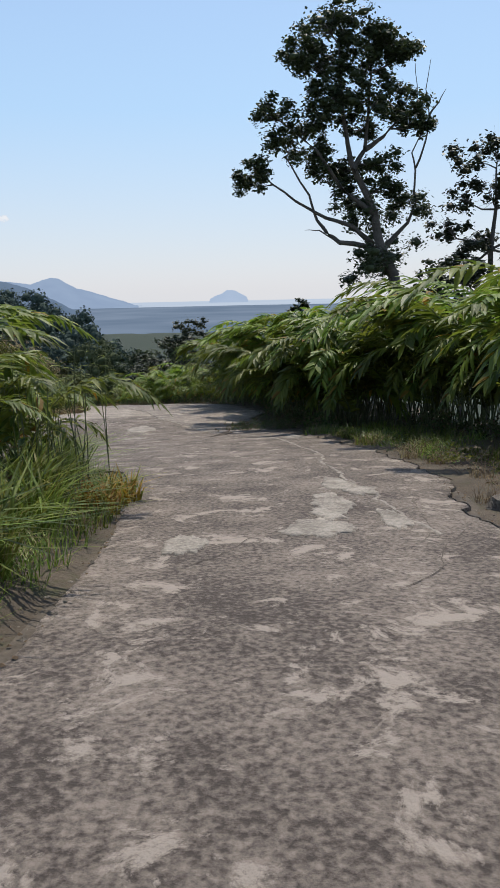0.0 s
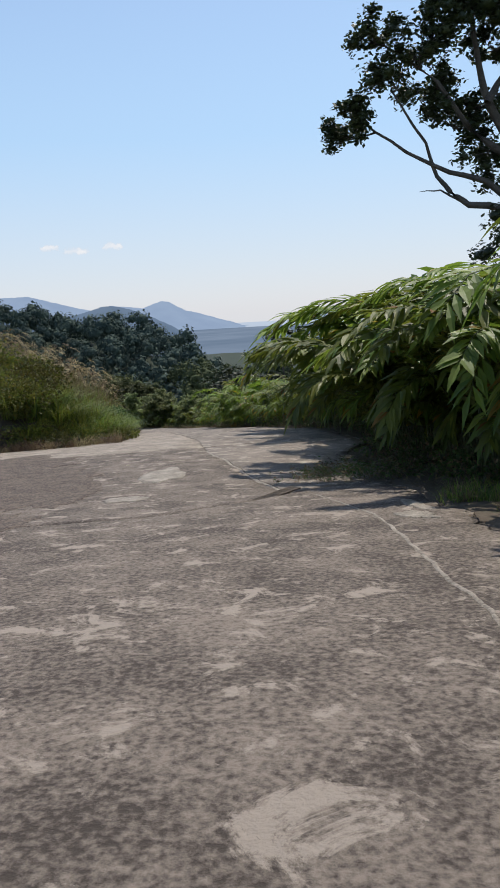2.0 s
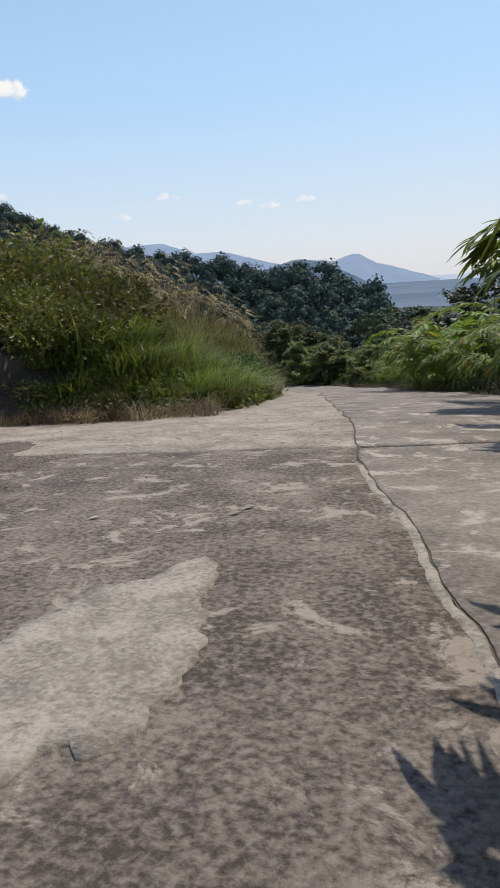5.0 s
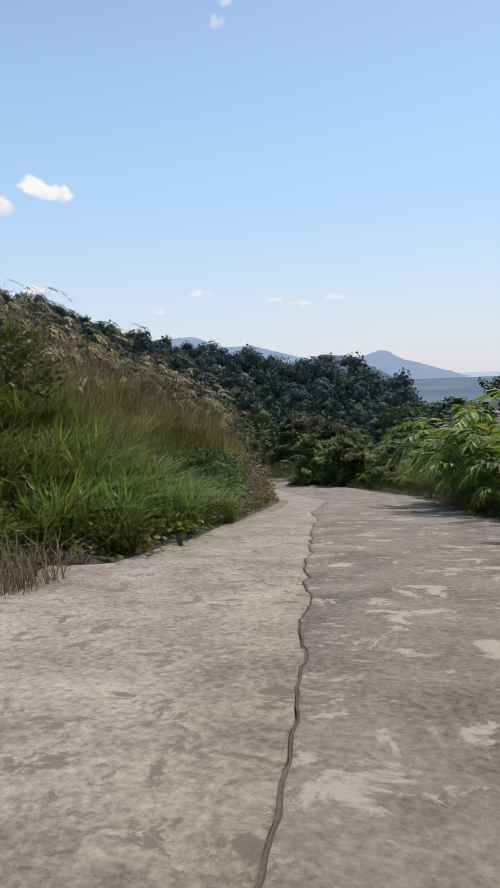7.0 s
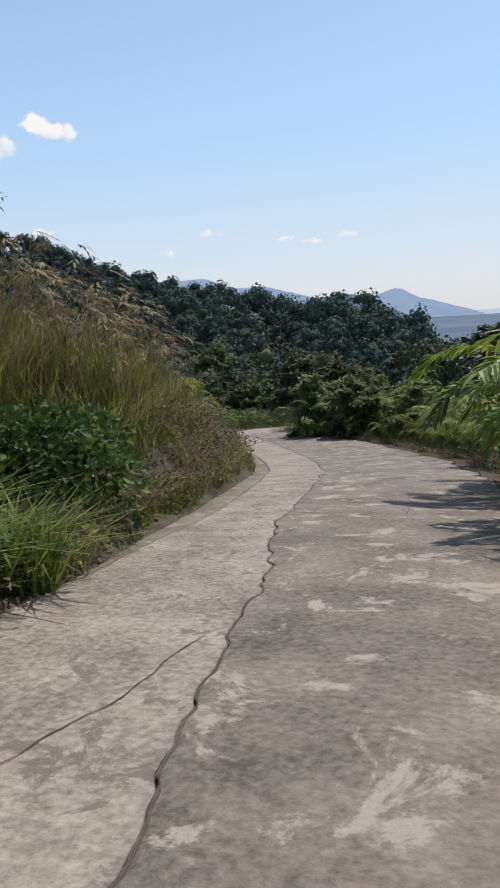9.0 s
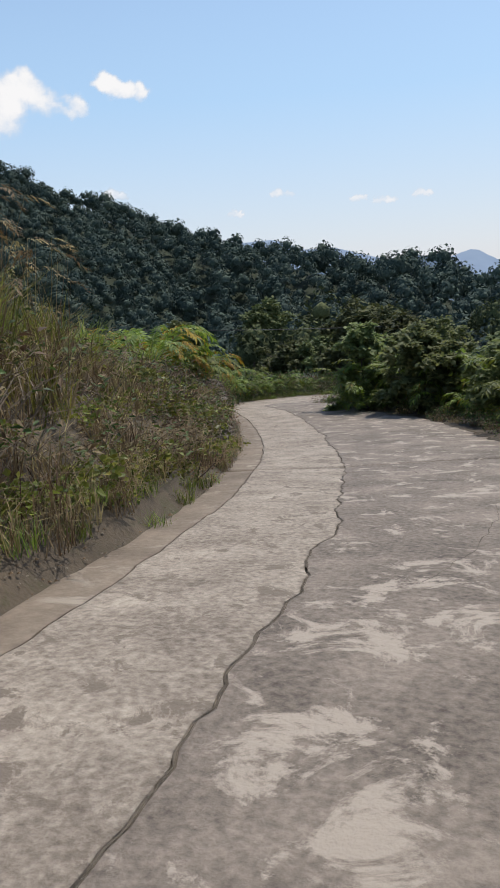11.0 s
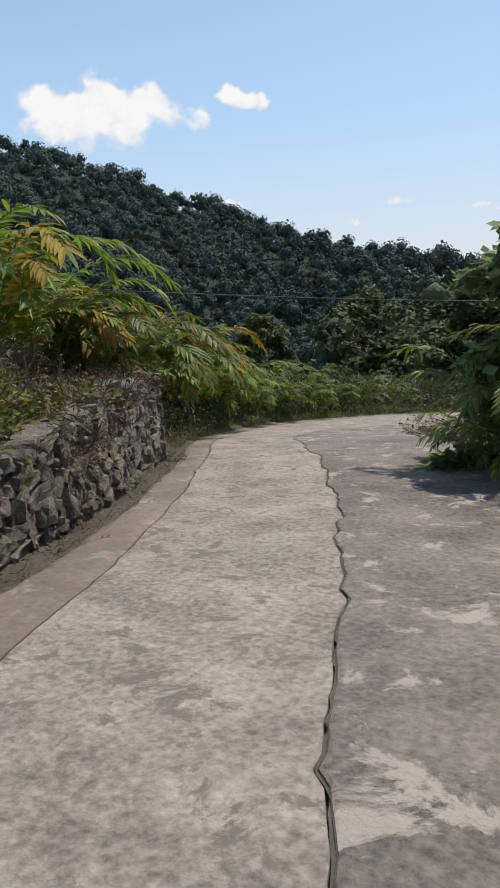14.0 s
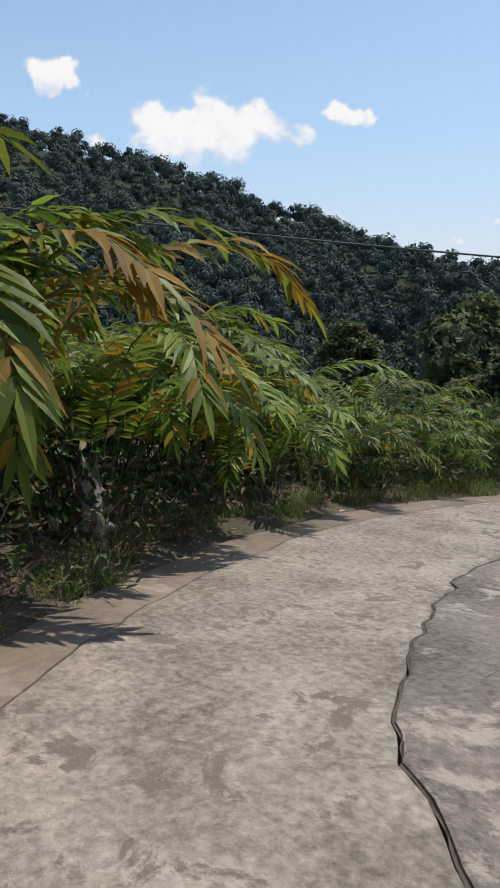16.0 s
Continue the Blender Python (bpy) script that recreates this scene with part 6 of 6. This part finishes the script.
for az, el, wide, high in ((41.7, 6.8, 2.2, 1.6), (29.0, 6.2, 2.4, 1.2), (23.2, 5.5, 1.6, 1.0), (21.4, 5.2, 2.2, 1.1), (18.5, 5.5, 1.8, 1.1), (32.7, 5.0, 1.5, 1.0)):
    cloud(az, el, wide, high, ((-0.6, -0.1, 0.6), (-0.15, 0.1, 0.7), (0.35, 0.0, 0.6), (0.7, -0.1, 0.5)), "faint small fair-weather cloud near the horizon", 0.62)

# ---------------------------------------------------------------- stone retaining wall
def stone_mesh(seed):
    """A rough block, about one metre in each direction."""
    rng = random.Random(seed)
    bm = bmesh.new()
    bmesh.ops.create_cube(bm, size=1.0)
    bmesh.ops.subdivide_edges(bm, edges=bm.edges[:], cuts=2, use_grid_fill=True)
    off = Vector((rng.uniform(0, 50), rng.uniform(0, 50), 0))
    for v in bm.verts:
        c = v.co.copy()
        corner = sum(abs(q) > 0.4 for q in c)
        c *= {3: 0.88, 2: 0.97}.get(corner, 1.0)
        k = noise.noise_vector(c * 1.4 + off) * 0.28 + noise.noise_vector(c * 4 + off) * 0.08
        v.co = c + k
    for f in bm.faces:
        f.smooth = False
    me = bpy.data.meshes.new("stone")
    bm.to_mesh(me)
    bm.free()
    me.materials.append(M_STONE)
    return me


def build_wall():
    root = new("stone_wall")
    tagged(root, "low dry-stone retaining wall of rough grey blocks", "wall", kind="structure")
    s0, s1 = 77.2, 96.0
    face = lambda s: float(left_edge(s)) - 0.34
    # body of earth and mortar behind the stones
    verts, faces = [], []
    ss = np.arange(s0, s1 + 0.01, 0.4)
    for s in ss:
        h = float(wall_height(s))
        for d, z in ((face(s) - 0.0, -0.3), (face(s) - 0.10, h - 0.06), (face(s) - 0.75, h - 0.04), (face(s) - 0.75, -0.3)):
            verts.append(tuple(on_road(s, d, z)))
    for i in range(len(ss) - 1):
        for k in range(3):
            faces.append((4 * i + k, 4 * i + k + 4, 4 * i + k + 5, 4 * i + k + 1))
    faces.append((0, 1, 2, 3))
    n = 4 * (len(ss) - 1)
    faces.append((n + 3, n + 2, n + 1, n))
    body = new("wall_core", raw("wall_core", verts, faces, M_MORTAR))
    body.parent = root
    body["label"] = "dark earth and mortar between the stones"
    meshes = [stone_mesh(k) for k in range(8)]
    rng = random.Random(4)

    def put(p, yaw, size):
        ob = new("stone", rng.choice(meshes))
        ob.parent = root
        ob.matrix_basis = pose(*p, rng.uniform(-6, 6), rng.uniform(-14, 14), yaw + rng.uniform(-9, 9)) @ Matrix.Diagonal((*size, 1))

    z = 0.02
    row = 0
    while z < 1.5:
        h = rng.uniform(0.10, 0.2)
        s = s0 + rng.uniform(0, 0.2)
        while s < s1:
            w = rng.choice((rng.uniform(0.1, 0.2), rng.uniform(0.18, 0.36), rng.uniform(0.25, 0.5)))
            if z + h * 0.6 < float(wall_height(s + w / 2)):
                p = on_road(s + w / 2, face(s) - 0.10 - 0.07 * z + rng.uniform(-0.03, 0.03), z + h / 2 + rng.uniform(-0.05, 0.05))
                t = on_road(s + w, face(s)) - on_road(s, face(s))
                hh = h * rng.uniform(0.75, 1.5)
                put(p, math.degrees(math.atan2(t.y, t.x)), (w * 0.99, rng.uniform(0.24, 0.34), hh))
            s += w + 0.012
        z += h + 0.01
        row += 1
    # capping stones and the wall's end
    s = s0
    while s < s1:
        w = rng.uniform(0.18, 0.42)
        h = float(wall_height(s + w / 2))
        if h > 0.3:
            p = on_road(s + w / 2, face(s) - 0.2, h + rng.uniform(-0.05, 0.03))
            t = on_road(s + w, 0) - on_road(s, 0)
            put(p, math.degrees(math.atan2(t.y, t.x)), (w, rng.uniform(0.3, 0.42), rng.uniform(0.10, 0.2)))
        s += w + 0.02
    for z in np.arange(0.1, 1.5, 0.22):
        for d in (-0.2, -0.5, -0.75):
            p = on_road(s1 + 0.02, face(s1) + d + 0.1, z)
            t = on_road(s1, -1) - on_road(s1, -2)
            put(p, math.degrees(math.atan2(t.y, t.x)), (0.28, 0.24, 0.21))


build_wall()


def ragged_stump():
    """A rotten stump, split into uneven splinters at its top."""
    root = new("tree_stump")
    o = on_road(100.5, -2.85)
    root.location = (o.x, o.y, rest(o.x, o.y))
    rng = random.Random(9)
    bm = bmesh.new()
    rings, n = 9, 14
    tops = [0.55 + rng.uniform(-0.18, 0.25) for _ in range(n)]
    rows = []
    for i in range(rings):
        u = i / (rings - 1)
        row = []
        for k in range(n):
            a = k * math.tau / n
            r = (0.15 + 0.08 * (1 - u) ** 4) * (1 + 0.3 * noise.noise(Vector((math.cos(a) * 2, math.sin(a) * 2, u * 1.5))))
            row.append(bm.verts.new((r * math.cos(a), r * math.sin(a) * 0.75, -0.1 + u * (tops[k] + 0.1))))
        rows.append(row)
    for i in range(rings - 1):
        for k in range(n):
            bm.faces.new((rows[i][k], rows[i][(k + 1) % n], rows[i + 1][(k + 1) % n], rows[i + 1][k]))
    heart = bm.verts.new((0, 0, 0.3))
    for k in range(n):
        bm.faces.new((rows[-1][k], rows[-1][(k + 1) % n], heart))
    part("stump_wood", bm, M_WEATHERED, root)
    for k in range(5):
        s = Soup()
        a = k * 1.3
        s.tube([(0.12 * math.cos(a), 0.09 * math.sin(a), 0.1), (0.28 * math.cos(a), 0.26 * math.sin(a), 0.03), (0.45 * math.cos(a + 0.2), 0.42 * math.sin(a + 0.2), -0.04)], [0.05, 0.035, 0.012], 6)
        ob = new("root", s.mesh("root", [M_WEATHERED], True))
        ob.parent = root
    tagged(root, "bleached rotten tree stump with splintered top", "stump")


def fallen_branch(name, a, b, thick, seed, label):
    """A dead branch lying on the ground from a to b, given along and across the road, with a few side twigs."""
    rng = random.Random(seed)
    s = Soup()
    pts = []
    for i in range(9):
        u = i / 8
        p = on_road(a[0] + (b[0] - a[0]) * u, a[1] + (b[1] - a[1]) * u + 0.05 * math.sin(5 * u + seed))
        pts.append(Vector((p.x, p.y, p.z + surface(p) + thick + 0.01 + 0.02 * math.sin(7 * u))))
    s.tube(pts, [thick * (1 - 0.6 * i / 8) for i in range(9)], 6)
    for k in (2, 4, 5, 6):
        d = Vector((rng.uniform(-1, 1), rng.uniform(-1, 1), rng.uniform(0.0, 0.5))) * 0.3
        s.tube([pts[k], pts[k] + d * 0.6, pts[k] + d], [thick * 0.4, thick * 0.25, thick * 0.1], 4)
    tagged(new(name, s.mesh(name, [M_WEATHERED], True)), label, "branch")


ragged_stump()
fallen_branch("fallen_branch", (38.6, 2.2), (37.9, 4.0), 0.022, 1, "dead grey branch lying at the road's edge")


# ---------------------------------------------------------------- overhead cable
def sag_cable(name, a, b, sag, radius, label):
    s = Soup()
    a, b = Vector(a), Vector(b)
    pts = []
    for i in range(41):
        u = i / 40
        p = a.lerp(b, u)
        p.z -= sag * 4 * u * (1 - u)
        pts.append(p)
    s.tube(pts, [radius] * 41, 6)
    ob = new(name, s.mesh(name, [M_CABLE], True))
    tagged(ob, label, "cable")


sag_cable("overhead_cable", (-43.2, 73.0, -6.5), (-27.0, 102.5, -9.3), 0.35, 0.02, "thin dark overhead cable strung across the valley")


# ---------------------------------------------------------------- small things on and beside the road
def steel_grate():
    """A drain grate lying slantwise in the road, with its bars."""
    root = new("drain_grate")
    p = on_road(33.9, 0.65)
    t = on_road(34.4, 0.65) - on_road(33.4, 0.65)
    root.matrix_basis = pose(p.x, p.y, p.z + surface(p) + 0.012, 0, 0, math.degrees(math.atan2(t.y, t.x)) - 47)
    for sgn in (-1, 1):
        bm = bmesh.new()
        bmesh.ops.create_cube(bm, size=1.0, matrix=Matrix.Translation((0, sgn * 0.1, 0)) @ Matrix.Diagonal((1.25, 0.022, 0.026, 1)))
        part("side_rail", bm, M_GRATE, root)
    for k in range(4):
        bm = bmesh.new()
        bmesh.ops.create_cube(bm, size=1.0, matrix=Matrix.Translation((0, -0.06 + 0.04 * k, 0)) @ Matrix.Diagonal((1.23, 0.016, 0.022, 1)))
        part("bar", bm, M_GRATE, root)
    tagged(root, "rusty steel drain grate set across the road", "drain")


M_GRATE = material("rusty_steel", (0.06, 0.047, 0.038), (0.17, 0.125, 0.09), 8, 6, 0.7, 0.3, 60, 0.005)
steel_grate()


def fallen_leaf_mesh(seed):
    s = Soup()
    random.seed(seed)
    s.leaf((0, 0, 0.01), (1, 0, 0.06), (0, 1, 0.1), 0.17, 0.075, 0.1, 0.4, 0, 3)
    return s.mesh("fallen_leaf", [M_PALE])


M_PALE = leaf_material("bleached_leaf", (0.34, 0.29, 0.21), (0.46, 0.41, 0.32), 0.8, 0.1)
LEAVES = [fallen_leaf_mesh(k) for k in range(3)]
random.seed(21)
for k, (s, d) in enumerate(((41.3, -1.4), (41.2, -2.5), (41.5, -1.3), (43.0, 1.2), (60.4, -2.2), (66.0, -2.0), (101.6, -2.2), (102.2, -2.3), (103.0, -2.1))):
    p = on_road(s, d)
    ob = new("fallen_leaf", LEAVES[k % 3])
    ob.matrix_basis = pose(p.x, p.y, p.z + surface(p) + 0.008, 0, 0, rnd(0, 360)) @ Matrix.Scale(rnd(0.6, 0.85), 4)
    tagged(ob, "bleached dry leaf lying on the concrete", "leaf", "fallen leaves on the road")


def litter():
    """Small stones, crumbs of concrete and leaf bits along both edges of the road."""
    s = Soup()
    rng = random.Random(3)
    for _ in range(8000):
        q = rng.uniform(13, 112)
        left = rng.random() < 0.5
        e = float(left_edge(q) if left else right_edge(q))
        o = abs(rng.gauss(0, 0.3)) - 0.06
        p = on_road(q, e - o if left else e + o)
        z = p.z + 0.012 if o < 0 else rest(p.x, p.y)
        r = rng.uniform(0.006, 0.022) * (1.7 if rng.random() < 0.05 else 1)
        v = [(p.x + r * rng.uniform(0.6, 1.3) * math.cos(a), p.y + r * rng.uniform(0.6, 1.3) * math.sin(a), z + r * rng.uniform(0, 0.4)) for a in (0, 1.3, 2.5, 3.8, 5.0)]
        v.append((p.x, p.y, z + r * rng.uniform(0.6, 1.0)))
        s.add(v, [(i, (i + 1) % 5, 5) for i in range(5)], 0 if rng.random() < 0.6 else 1)
    ob = new("roadside_gravel", s.mesh("roadside_gravel", [M_STONE, M_DRY]))
    tagged(ob, "loose stones and leaf bits along the road's edges", "gravel", kind="stuff")


litter()


# bare stalks and a yellow herb beside the road at the start
def stalks():
    s = Soup()
    random.seed(5)
    for _ in range(26):
        p = Vector((rnd(-0.5, 0.5), rnd(-0.4, 0.4), -0.05))
        top = p + Vector((rnd(-0.25, 0.25), rnd(-0.15, 0.15), rnd(1.1, 2.0)))
        s.tube([p, p.lerp(top, 0.5) + Vector((rnd(-0.03, 0.03), 0, 0)), top], [0.007, 0.006, 0.003], 5, 0)
        for _ in range(4):
            s.leaf(top.lerp(p, rnd(0, 0.25)), Vector((rnd(-1, 1), rnd(-1, 1), rnd(0.1, 0.8))), Vector((rnd(-1, 1), rnd(-1, 1), 0.2)), 0.3, 0.014, 0.5, 0.2, 1, 3)
    return s.mesh("reed", [M_STEM, M_GRASS])


p = on_road(20.2, -2.7)
tagged(place(new("reed_clump", stalks()), p.x, p.y, 0, 1.0), "slender upright green reeds beside the road", "plant")
YELLOW_HERB = tuft(120, 0.3, 0.55, 0.035, 1.2, [M_YELLOW, M_GRASS], share(0.35))
for s, d in ((20.6, -2.15), (19.9, -2.3), (61.8, 3.0), (62.3, 3.3)):
    p = on_road(s, d)
    tagged(place(new("yellow_herb", YELLOW_HERB), p.x, p.y, rnd(0, 360), 0.9), "yellow-green leafy herb at the road's edge", "plant", "yellow herbs")

# boulder half buried in the dirt
rock = new("rock", stone_mesh(40))
p = on_road(19.6, 2.35)
rock.matrix_basis = pose(p.x, p.y, rest(p.x, p.y) + 0.04, 5, 8, 30) @ Matrix.Diagonal((0.38, 0.22, 0.16, 1))
tagged(rock, "dark rough stone lying at the road's edge", "stone")
